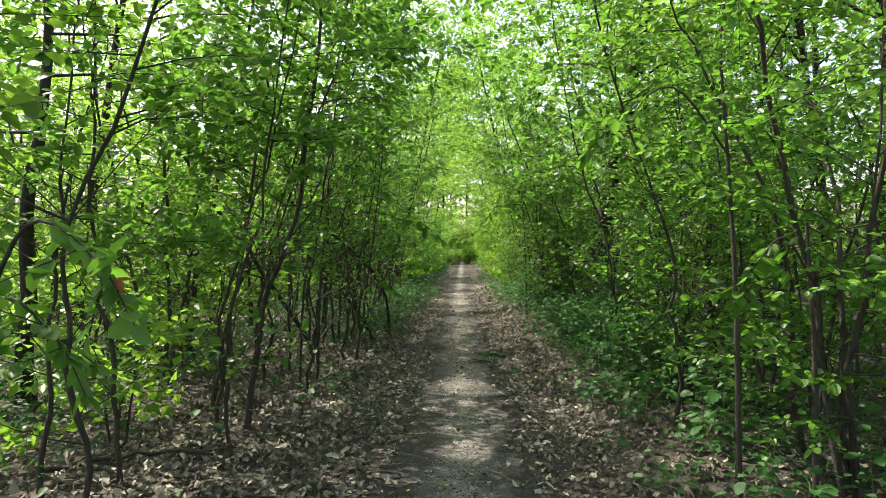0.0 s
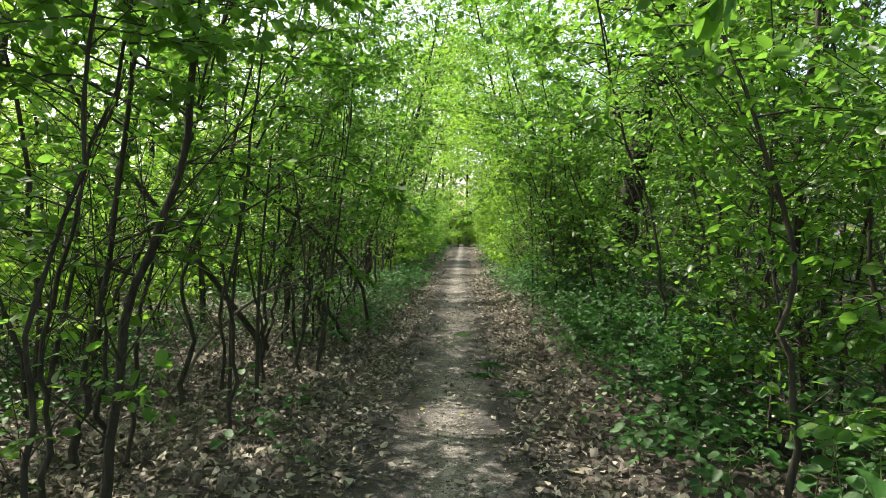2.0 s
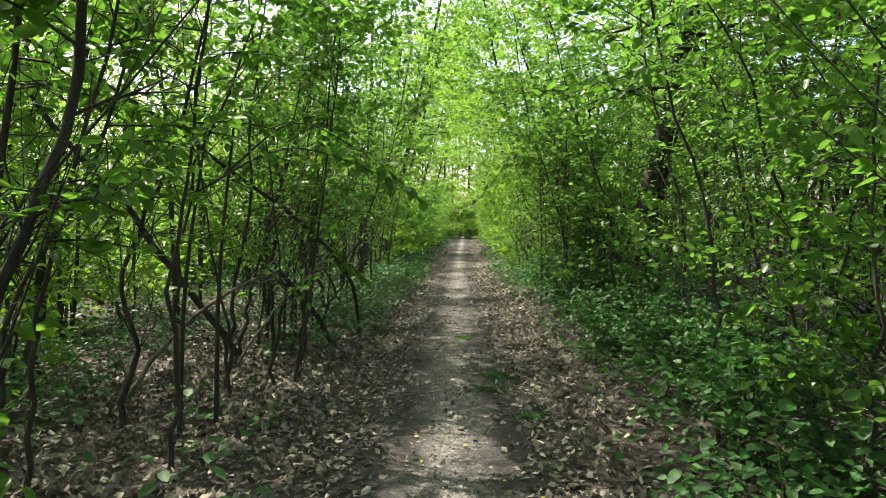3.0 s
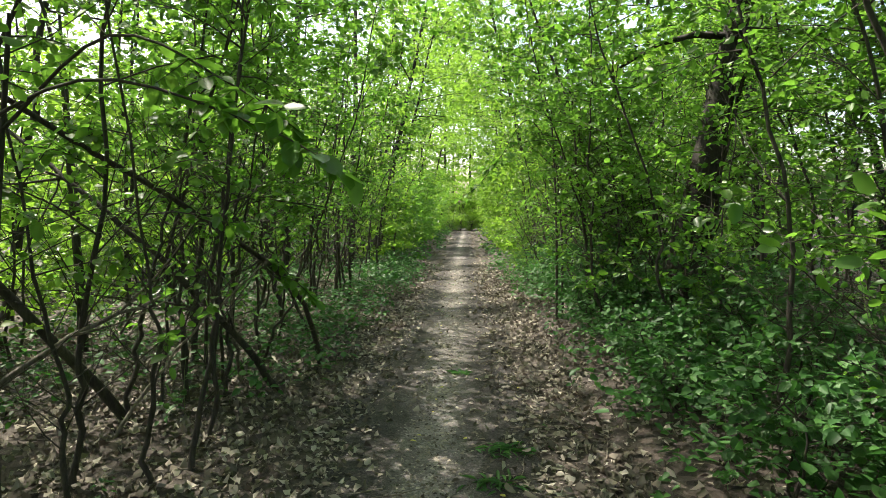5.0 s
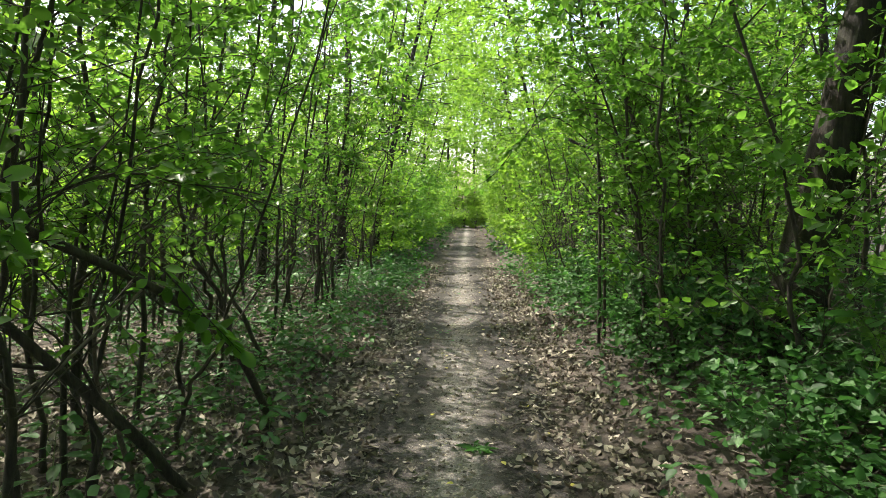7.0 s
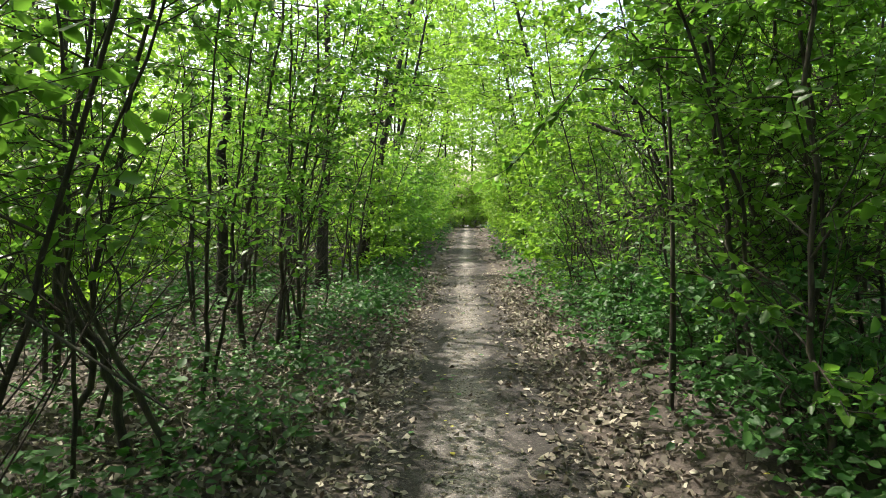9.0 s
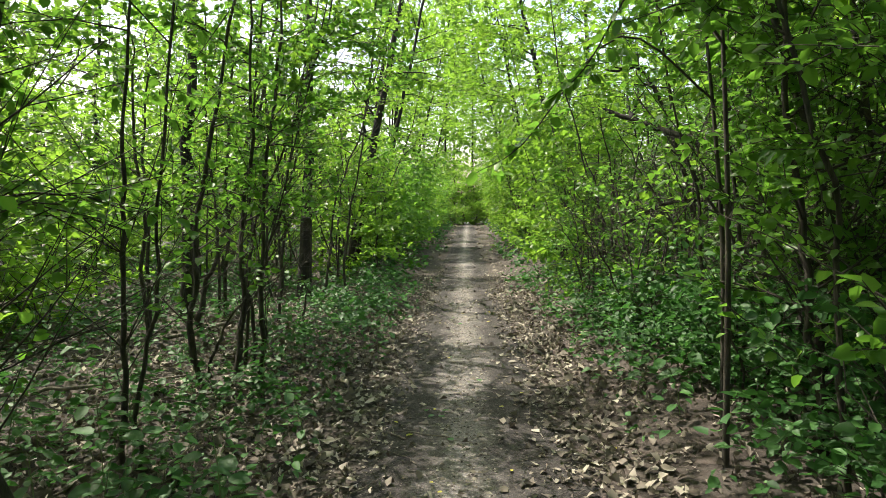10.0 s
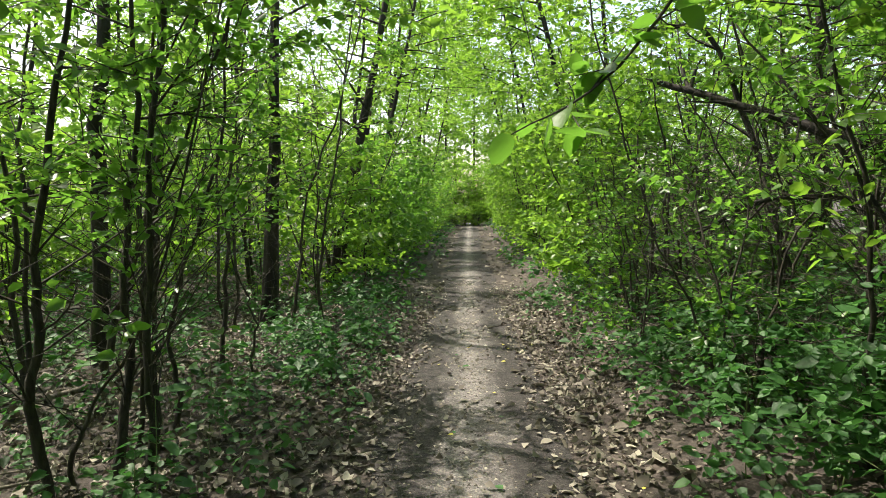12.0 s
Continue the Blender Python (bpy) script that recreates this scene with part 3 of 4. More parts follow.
sapling(3.00, 11.0, 0.22, 1.2, 0.52, 2.6, 0.045, bare=1.4)
sapling(4.80, 13.2, -0.14, 1.29, -0.30, 2.87, 0.036)
sapling(2.52, 12.04, -0.03, 1.25, -0.24, 2.46, 0.025)
sapling(2.73, 13.51, 0.0, 1.34, 0.01, 2.15, 0.020)
sapling(3.50, 15.4, -0.07, 1.24, -0.34, 2.39, 0.045)
sapling(3.60, 14.0, 0.10, 1.56, 0.16, 2.45, 0.034)
sapling(4.60, 17.5, -0.11, 1.15, -0.41, 1.86, 0.042)
sapling(4.90, 18.8, -0.07, 0.81, -0.27, 1.69, 0.045)

# ---- young trees that arch over the path ----
ra = np.random.default_rng(31)
for y, side in ((3.4, -1), (4.9, 1), (5.6, -1), (6.7, 1), (7.4, -1), (8.4, 1), (9.2, -1), (10.0, 1), (11.2, -1), (12.2, 1), (12.9, -1), (14.3, 1), (15.0, -1), (17.6, 1), (18.6, -1), (20.6, 1), (22.0, -1)):
    x = centre(y) + side * ra.uniform(1.7, 2.1)
    # farther crowns take the leaf colour with sunlight in it
    sapling(x, y, -side * ra.uniform(0.1, 0.25), 1.5, -side * ra.uniform(0.5, 0.8), 2.9, ra.uniform(0.017, 0.024), height=ra.uniform(4.4, 5.2), bare=2.0, limbs=26, reach=1.25, gap=0.036,
            leaf=0.072, mat=SUNLIT if y > 13 else None, label="slender young tree arching its leafy crown over the path")

# ---- trees with thick trunks ----
tree(2.80, 11.1, 8.5, 0.19, lean=(1.55, -0.3), bare=2.9, limbs=22, reach=2.2, leaf=0.11, gap=0.07, label="leaning old tree with dark furrowed bark beside the path")
tree(-1.72, 19.0, 9, 0.10, lean=(0.1, 0.6), bare=2.6, limbs=18, reach=2.0, leaf=0.12, gap=0.08, label="straight brown tree trunk standing among green herbs")
tree(-1.55, 22.4, 9, 0.12, lean=(1.8, 0.6), bare=2.6, limbs=18, reach=2.0, leaf=0.12, gap=0.08, label="dark tree leaning over the path edge")
tree(-3.87, 5.87, 8, 0.085, lean=(0.3, 0.2), bare=2.2, limbs=10, reach=2.0, leaf=0.11, gap=0.08)
tree(8.0, 24.0, 10, 0.15, lean=(0.3, 0.2))
tree(-2.6, 32.0, 10, 0.17, lean=(1.5, 0.2))

# ---- shrubs, right side, dense to the ground ----
rs = np.random.default_rng(21)
for y in (2.4, 3.5, 4.6, 5.6, 6.6, 7.5, 8.3, 12.6, 13.6, 14.4):
    shrub(centre(y) + rs.uniform(2.2, 2.9), y + rs.uniform(-0.3, 0.3), rs.uniform(2.6, 3.7), 3, 1.0, bare=0.3, limbs=13, reach=0.95, gap=0.028, leaf=0.058, twigs=5, leafless=0.5 if y > 12 else 0.35 if y > 6 else 0.1)
for y in np.arange(2.0, 14.6, 1.5):
    shrub(centre(y) + rs.uniform(3.8, 5.4), y + rs.uniform(-0.5, 0.5), rs.uniform(3.2, 4.8), 3, 1.2, bare=0.6, limbs=13, reach=1.2, gap=0.036, leaf=0.066, twigs=5, fine=False, leafless=0.55 if y > 12 else 0.15)
for y in (8.7, 9.7, 10.4, 11.7):
    shrub(centre(y) + rs.uniform(4.0, 4.7), y, rs.uniform(4.0, 4.8), 3, 1.0, bare=1.7, limbs=12, reach=1.25, gap=0.034, leaf=0.06, twigs=5, aim=(-0.4, 0))
for x, y, h in ((2.3, 15.3, 1.7), (2.7, 16.3, 1.5), (2.2, 16.9, 1.6), (2.5, 18.0, 2.0), (3.4, 15.6, 1.9), (3.6, 17.0, 1.7), (2.9, 17.4, 1.9)):
    shrub(x, y, h, 4, 0.6, bare=0.05, limbs=12, reach=0.75, gap=0.045, leaf=0.06, twigs=6, leafless=0.55)
for x, y, h in ((5.0, 15.2, 4.8), (5.4, 17.0, 5.2), (4.6, 18.6, 4.8), (3.9, 19.2, 4.2), (6.4, 16.2, 5.2)):
    shrub(x, y, h, 3, 1.2, bare=0.4, limbs=15, reach=1.25, gap=0.05, leaf=0.085, fine=False, twigs=6, leafless=0.4)
for x, y, h in ((3.1, 16.2, 2.4), (3.7, 15.4, 2.2), (4.2, 16.8, 2.8), (2.7, 17.6, 2.6), (3.3, 8.6, 0.9), (3.0, 7.8, 0.8), (3.9, 9.4, 1.1), (2.9, 9.6, 0.8)):
    shrub(x, y, h, 5, 0.8, bare=0.05, limbs=9, reach=0.8, twigs=6, leafless=1.0, label="bare brown twiggy thicket of dead shoots", group="bare thickets in the wood")
for y in np.arange(6.4, 15.8, 0.62):
    shrub(centre(y) + rs.uniform(1.6, 2.5), y + rs.uniform(-0.2, 0.2), rs.uniform(0.5, 0.95), 4, 0.36, bare=0.1, limbs=8, reach=0.42, gap=0.032, leaf=0.062, twigs=4, mat=LEAF_HERB, label="low dark green bush beside the path", group="low bushes beside the path")
# low bushes to the right, deeper in
for _ in range(18):
    y = rs.uniform(5, 24)
    shrub(centre(y) + rs.uniform(4.8, 10.5), y, rs.uniform(0.9, 2.2), 3, 0.8, bare=0.05, limbs=9, reach=0.9, gap=0.07, leaf=0.12, fine=False, twigs=5, label="low green bush standing in leaf litter", group="low bushes in the wood")
# left, behind the stems
for y in np.arange(3.0, 17, 2.0):
    shrub(centre(y) - rs.uniform(3.4, 5.4), y + rs.uniform(-0.5, 0.5), rs.uniform(2.6, 4.0), 3, 1.1, bare=0.6, limbs=10, reach=1.1, gap=0.06, leaf=0.09, mat=SUNLIT, twigs=5)
for x, y, h in ((-2.7, 2.7, 4.2), (-2.9, 6.6, 4.2), (-5.4, 8.6, 4.6)):
    shrub(x, y, h, 3, 0.9, bare=1.2, limbs=13, reach=1.15, gap=0.045, leaf=0.075, twigs=5, mat=SUNLIT)
for y in np.arange(8.5, 27, 1.25):
    shrub(centre(y) - rs.uniform(2.6, 5.2), y, rs.uniform(4.4, 5.8), 2, 0.7, bare=1.4, limbs=11, reach=1.2, gap=0.05, leaf=0.085, fine=False, twigs=5, mat=SUNLIT, label="slender sunlit green young tree standing among stems")
# low bushes in the light to the left
for _ in range(46):
    y = rs.uniform(4, 26)
    shrub(centre(y) - (rs.uniform(4.6, 9.5) if y > 10.5 else rs.uniform(2.5, 9.0)), y, rs.uniform(0.9, 2.0), 3, 0.8, bare=0.1, limbs=9, reach=0.8, gap=0.06, leaf=0.1, fine=False, mat=SUNLIT, twigs=5, label="low sunlit green bush standing in leaf litter", group="low bushes in the wood")
# hedge-like walls farther on
for y in np.arange(17.0, 52, 1.25):
    for side in (-1, 1):
        if y < (18.4 if side > 0 else 20.4):
            continue
        # right-hand shrubs always take the leaf colour with sunlight in it
        shrub(centre(y) + side * rs.uniform(1.7, 2.4), y + rs.uniform(-0.4, 0.4), rs.uniform(2.4, 3.6) if side < 0 else rs.uniform(3.0, 4.6), 3, 1.0, bare=0.1, limbs=14, reach=1.15, gap=0.062, leaf=0.12, fine=False, mat=SUNLIT if side > 0 or rs.uniform() < 0.4 else LEAF_SHRUB, twigs=6)
for y in np.arange(17.0, 54, 2.5):
    for side in (-1, 1):
        if side < 0 and y < 21:
            continue
        shrub(centre(y) + side * rs.uniform(3.6, 6.0), y + rs.uniform(-0.8, 0.8), rs.uniform(3.2, 4.4) if side < 0 else rs.uniform(4.2, 6.2), 3, 1.3, bare=0.4, limbs=13, reach=1.5, gap=0.09, leaf=0.15, fine=False, mat=SUNLIT, twigs=6, group="shrubs deeper in the wood")
# where the path goes out of view
for x in np.arange(-4, 10, 1.0):
    shrub(x, 52.0 + rs.uniform(0, 2.5), rs.uniform(3.5, 5.5), 4, 0.9, bare=0.02, limbs=18, reach=1.3, gap=0.08, leaf=0.17, fine=False, mat=SUNLIT, twigs=5, group="shrubs deeper in the wood")
for x, y in ((1.2, 51.0), (2.0, 50.6), (2.8, 51.2), (3.5, 50.8), (0.5, 50.4)):
    shrub(x, y, 1.6, 4, 0.5, bare=0.0, limbs=12, reach=0.7, gap=0.06, leaf=0.12, fine=False, mat=SUNLIT, label="low sunlit green bush where the path bends away", group="low bushes in the wood")
for _ in range(14):
    y = rs.uniform(10, 32)
    shrub(centre(y) - rs.uniform(8, 15), y, rs.uniform(2.5, 4.5), 3, 1.3, bare=0.1, limbs=11, reach=1.5, gap=0.1, leaf=0.16, fine=False, mat=SUNLIT, twigs=6, group="shrubs deeper in the wood")
# understorey to both sides
for _ in range(42):
    side = -1 if rs.uniform() < 0.55 else 1
    y = rs.uniform(0, 46)
    shrub(centre(y) + side * rs.uniform(5.8, 18), y, rs.uniform(2.2, 5.5), 3, 1.4, bare=0.2, limbs=11, reach=1.7, gap=0.1, leaf=0.17, fine=False, mat=SUNLIT, twigs=6, group="shrubs deeper in the wood")

# ---- canopy trees close by, whose crowns meet over the path ----
# the near ones are added for shade, mostly above the view or behind the start
for y, side in ((-5, -1), (-1.5, -1), (1.2, -1), (3.6, -1), (9.2, -1), (12.2, -1), (-4, 1), (-1, 1), (1.5, 1), (3.6, 1), (5.4, 1), (7.2, 1), (9.2, 1), (11.2, 1), (13.2, 1), (15.2, 1)):
    yy = y + rs.uniform(-0.5, 0.5)
    tree(centre(yy) + side * rs.uniform(4.8, 6.2), yy, rs.uniform(8.0, 9.5), rs.uniform(0.07, 0.1), lean=(-side * rs.uniform(0.6, 1.4), rs.normal(0, 0.4)),
         bare=3.8, limbs=22 if side < 0 and yy > 5 else 30, reach=3.9, leaf=0.14, gap=0.11, twigs=9, aim=(-side * 1.1, 0, 0))
for y in np.arange(18, 54, 9.0):
    for side in (-1, 1):
        yy = y + rs.uniform(-2, 2)
        tree(centre(yy) + side * rs.uniform(3.2, 5.2), yy, rs.uniform(8, 12), rs.uniform(0.08, 0.13), lean=(-side * rs.uniform(0.0, 1.4), rs.normal(0, 0.5)),
             bare=3.4, limbs=15, reach=2.4, leaf=0.17, gap=0.13, twigs=8, aim=(-side * 0.3, 0, 0), mat=SUNLIT)
for y, side in ((24, 1), (28, -1), (33, 1), (38, -1), (43, 1), (47, -1)):
    tree(centre(y) + side * 2.8, y, 12, 0.09, lean=(-side * 2.6, 0.5), bare=4.2, limbs=30, reach=2.8, leaf=0.2, gap=0.13, twigs=10, aim=(-side * 0.5, 0, 0), mat=SUNLIT)
# high trees at the end of the straight
for x, y in ((-1.5, 68), (1.0, 72), (3.6, 69), (6.5, 72), (9.5, 68), (-4.5, 70)):
    tree(x, y, rs.uniform(19, 24), 0.14, bare=1.5, limbs=28, reach=3.8, leaf=0.5, gap=0.2, twigs=10, mat=SUNLIT)
# ---- trees in the sunlit leaf colour, standing in the open to the left ----
for _ in range(16):
    y = rs.uniform(12, 42)
    tree(centre(y) - rs.uniform(7.5, 14), y, rs.uniform(6, 9), rs.uniform(0.06, 0.1), lean=(rs.normal(0, 0.6), rs.normal(0, 0.6)), bare=1.8, limbs=20, reach=2.3, leaf=0.19, gap=0.12, twigs=8, mat=SUNLIT, label="slender sunlit green tree standing in the open")
# ---- tall trees behind ----
for _ in range(25):
    side = -1 if rs.uniform() < 0.36 else 1
    y = rs.uniform(-8, 62)
    x = centre(y) + side * rs.uniform(7, 24)
    tree(x, y, rs.uniform(9, 15), rs.uniform(0.1, 0.2), lean=(rs.normal(0, 0.8), rs.normal(0, 0.8)), bare=rs.uniform(2.5, 4.5), reach=3.3, leaf=0.26, gap=0.16)
for x in np.arange(-34, 40, 4.6):
    tree(x + rs.uniform(-1, 1), 72 + rs.uniform(0, 10), rs.uniform(10, 17), 0.2, bare=0.6, limbs=24, reach=4.0, leaf=0.44, gap=0.2)

# ---- herbs ----
def herb_leaf(length, width, mat):
    v, f = leaf_arrays(np.zeros((1, 3)), np.array([[1.0, 0, 0]]), np.array([[0, 0, 1.0]]), np.array([length]), width, fold=0.12, curl=0.16, fine=2)
    return mesh_of("leaf", v, f, mat)


HERB_LEAVES = [herb_leaf(0.075, 0.68, LEAF_HERB), herb_leaf(0.095, 0.6, LEAF_HERB), herb_leaf(0.06, 0.75, LEAF_HERB)]


def herb(kind):
    """A low plant with leaves in pairs or threes on a thin stalk."""
    r = np.random.default_rng(300 + kind)
    root = base_empty("herb_plant", 0, 0, -5, "low green woodland herb with broad leaves in leaf litter", "herb", "herbs on the forest floor")
    wood = Wood()
    h = (0.16, 0.24, 0.34, 0.12, 0.42)[kind % 5]
    lean = r.normal(0, 0.05, 2)
    path = smooth_curve([(0, 0, -0.02), (lean[0] * 0.3, lean[1] * 0.3, h * 0.5), (lean[0], lean[1], h)], 6)
    wood.tube(path, np.linspace(0.003, 0.0015, 6), 4)
    spots = []
    tiers = 2 if h < 0.2 else 3 if h < 0.4 else 4
    for q in range(tiers):
        z = (q + 1) / tiers
        a = path[min(5, int(z * 5))]
        for w in range(3 if kind % 2 == 0 else 2):
            az = q * 1.4 + w * 6.283 / (3 if kind % 2 == 0 else 2) + r.uniform(-0.3, 0.3)
            d = np.array([math.cos(az), math.sin(az), 0.35])
            b = a + d * r.uniform(0.03, 0.07)
            wood.tube(np.array([a, b]), [0.0014, 0.001], 3)
            spots.append((b, az))
    part("stalk", wood.mesh("stalk", GREEN_STEM), root)
    for b, az in spots:
        ob = part("leaf", HERB_LEAVES[int(r.integers(0, 3))], root)
        k = r.uniform(0.75, 1.25)
        ob.matrix_basis = Matrix.Translation(b) @ Euler((r.normal(0, 0.2), r.uniform(-0.15, 0.4), az)).to_matrix().to_4x4() @ Matrix.Diagonal((k, k, k, 1))
    return root


HERBS = [herb(k) for k in range(6)]
placed = [0] * 6
rh = np.random.default_rng(77)


def plant_herb(x, y, size=1.0, kind=None):
    k = int(rh.integers(0, 6)) if kind is None else kind
    m = pose(x, y, float(lie(x, y)), rh.normal(0, 4), rh.normal(0, 4), rh.uniform(0, 360)) @ Matrix.Scale(size, 4)
    if placed[k] == 0:
        HERBS[k].matrix_basis = m
    else:
        c = copy_thing(HERBS[k], m)
        c.matrix_basis = m
    placed[k] += 1


def herb_density(x, y):
    """How thickly herbs stand: to the ground's edge on the right, in drifts on the left."""
    off = x - centre(y)
    drift = 0.5 + 0.5 * np.sin(x * 1.3 + y * 0.7) * np.cos(y * 0.55 - x * 0.4)
    near = np.clip(1.0 - (y - 12) * 0.05, 0.7, 1.0)
    right = np.clip((off - 1.0 * near) / 0.6, 0, 1) * (0.3 + 0.7 * drift) * np.clip(0.6 + (y - 4) / 8, 0.6, 1)
    left = np.clip((-off - 0.85 * near) / 0.5, 0, 1) * np.clip((y - 8.2) / 2.5, 0.06, 1) * (0.45 + 0.55 * drift) * np.where(off < -1.9, 0.55, 1)
    deep = np.clip((-off - 2.3) / 1.5, 0, 1) * np.where((y > 10) & (off > -5), 0.45, 0.9)
    return np.maximum(np.maximum(right, left), deep)


count = 0
while count < 270:
    y = 2.6 + 13.5 * rh.uniform() ** 1.2
    x = centre(y) + rh.uniform(-3.2, 3.6)
    if rh.uniform() < herb_density(x, y):
        plant_herb(x, y, rh.uniform(0.7, 1.3) if x < 1.6 else rh.uniform(0.9, 1.9))
        count += 1
for x, y, k in ((-1.10, 6.2, 0), (-1.25, 6.05, 3), (-0.95, 6.4, 3), (-0.75, 5.7, 3), (-1.6, 4.6, 1), (-1.0, 7.0, 3), (1.5, 5.7, 1), (1.7, 5.2, 1), (2.0, 8.25, 1), (-0.53, 10.5, 1), (-0.7, 10.3, 0), (-0.85, 10.7, 0), (-0.6, 10.9, 3)):
    plant_herb(x, y, 1.1, k)


def undergrowth(name, n, yr, reach, leaf, label, fine=True, band=None, tall=1.0):
    r = np.random.default_rng(len(name) + n)
    y = yr[0] + (yr[1] - yr[0]) * r.uniform(0, 1, n) ** 1.2
    x = centre(y) + (r.uniform(-reach, reach, n) if band is None else r.uniform(*band, n))
    ok = r.uniform(0, 1, n) < herb_density(x, y)
    x, y = x[ok], y[ok]
    k = 9
    h = np.repeat(r.uniform(0.06, 0.42, len(x)) * np.where(x > 1.5, 1.35, 1.0) * tall, k) * r.uniform(0.3, 1.0, len(x) * k)
    az = r.uniform(0, 6.283, len(x) * k)
    d = np.stack([np.cos(az), np.sin(az), r.uniform(-0.6, 0.5, len(az))], -1)
    p = np.stack([np.repeat(x, k), np.repeat(y, k), h + np.repeat(lie(x, y), k) + 0.02], -1) + d * r.uniform(0.01, 0.1, len(az))[:, None]
    up = unit(np.array([0, 0, 1.0]) + r.normal(0, 0.45, p.shape))
    v, f = leaf_arrays(p, d, up, leaf * r.uniform(0.5, 1.45, len(az)), 0.66, fine=fine)
    tagged(new(name, mesh_of(name, v, f, LEAF_HERB)), label, "undergrowth", kind="stuff")


undergrowth("undergrowth", 9500, (2.0, 21), 5.0, 0.055, "low green herbs and seedlings covering the forest floor")
undergrowth("undergrowth", 1300, (5.5, 17.5), 0, 0.062, "dense dark green herbs along the path edge", True, (1.05, 2.9), 1.15)
undergrowth("undergrowth", 4200, (16, 52), 9.0, 0.11, "green herbs lining the path farther on", False)


# ---- branches that hang over the path ----
def overhang(x, y, height, tip, r=0.016, leaf=0.075, count=26, withered=0):
    """A young tree with one long branch that reaches out and droops."""
    rng = seeded()
    z0 = float(lie(x, y))
    root = base_empty("young_tree", x, y, z0, "young tree with a leafy branch hanging over the path", "young tree", "young trees beside the path")
    t = np.array(tip) - np.array([x, y, z0])
    stem = Wood()
    stem.tube(smooth_curve([(0, 0, -0.04), (t[0] * 0.03, t[1] * 0.05, height * 0.5), (t[0] * 0.12, t[1] * 0.1, height)], 12), np.linspace(r * 1.2, r * 0.5, 12), 6)
    foot = part("stem", stem.mesh("stem", BARK), root)
    wood = Wood()
    arm = smooth_curve([(t[0] * 0.06, t[1] * 0.07, height * 0.8), (t[0] * 0.45, t[1] * 0.5, max(height * 0.95, t[2] + 0.25)), (t[0] * 0.82, t[1] * 0.85, t[2] + 0.16), tuple(t)], 16)
    wood.tube(arm, np.linspace(r * 0.5, 0.0015, 16), 5)
    fol = Foliage()
    for q in range(5):
        a = arm[8 + q]
        b = a + unit(rng.normal(0, 1, 3) * np.array([1, 1, 0.5]) + np.array([0, 0, -0.3])) * rng.uniform(0.1, 0.22)
        wood.tube(np.array([a, b]), [0.0025, 0.0012], 4)
        n = 5
        p = a + (b - a) * np.linspace(0.35, 1, n)[:, None]
        w = unit(np.tile(b - a, (n, 1)) * 2 + rng.normal(0, 0.6, (n, 3)) + np.array([0, 0, -0.3]))
        fol.add(p, w, unit(np.array([0, 0, 1.0]) + rng.normal(0, 0.3, (n, 3))), leaf * rng.uniform(0.7, 1.15, n))
    s = np.linspace(7, 15, count)
    i = np.minimum(s.astype(int), 14)
    p = arm[i] + (arm[i + 1] - arm[i]) * (s - i)[:, None]
    d = unit(arm[i + 1] - arm[i])
    w = unit(d * 0.7 + rng.normal(0, 0.6, p.shape) * np.array([1, 1, 0.6]) + np.array([0, 0, -0.25]))
    fol.add(p, w, unit(np.array([0, 0, 1.0]) + rng.normal(0, 0.35, p.shape)), leaf * rng.uniform(0.7, 1.2, len(p)))
    part("branch", wood.mesh("branch", BARK), foot)
    part("crown", fol.mesh("crown", LEAF_SHRUB, np.array([x, y, z0]), 2, 0.7, False), root)
    if withered:
        f2 = Foliage()
        e = arm[12]
        f2.add(np.array([e, e, e]), unit(np.array([[0.5, 0.1, 0.2], [0.6, -0.2, -0.3], [0.2, 0.3, -0.2]])), np.array([[0, 0.3, 1.0], [0, 1.0, 0.3], [0.4, 0.2, 1.0]]), np.array([0.045, 0.042, 0.035]))
        part("withered_leaf", f2.mesh("withered_leaf", LEAF_ORANGE, np.array([x, y, z0]), 2, 0.8, False), root, "withered orange-brown leaf")


overhang(-1.40, 1.9, 1.5, (-0.72, 1.55, 1.34), leaf=0.066, withered=1, count=18)
overhang(-1.55, 2.0, 1.2, (-0.95, 1.75, 1.12), leaf=0.064, count=20)
overhang(-1.50, 6.85, 2.0, (0.08, 6.72, 1.60), leaf=0.085)
overhang(-1.35, 7.10, 2.2, (-0.08, 6.8, 1.74), leaf=0.08)
overhang(-1.5, 9.6, 1.25, (-0.58, 9.45, 0.8), leaf=0.08, count=22)
overhang(2.05, 13.05, 2.4, (0.60, 12.95, 1.66), leaf=0.08, count=9)
overhang(1.9, 12.7, 2.7, (0.95, 12.6, 2.0))
overhang(1.75, 3.55, 2.5, (0.78, 3.3, 2.0))
overhang(2.1, 3.4, 1.6, (1.45, 3.0, 1.25))


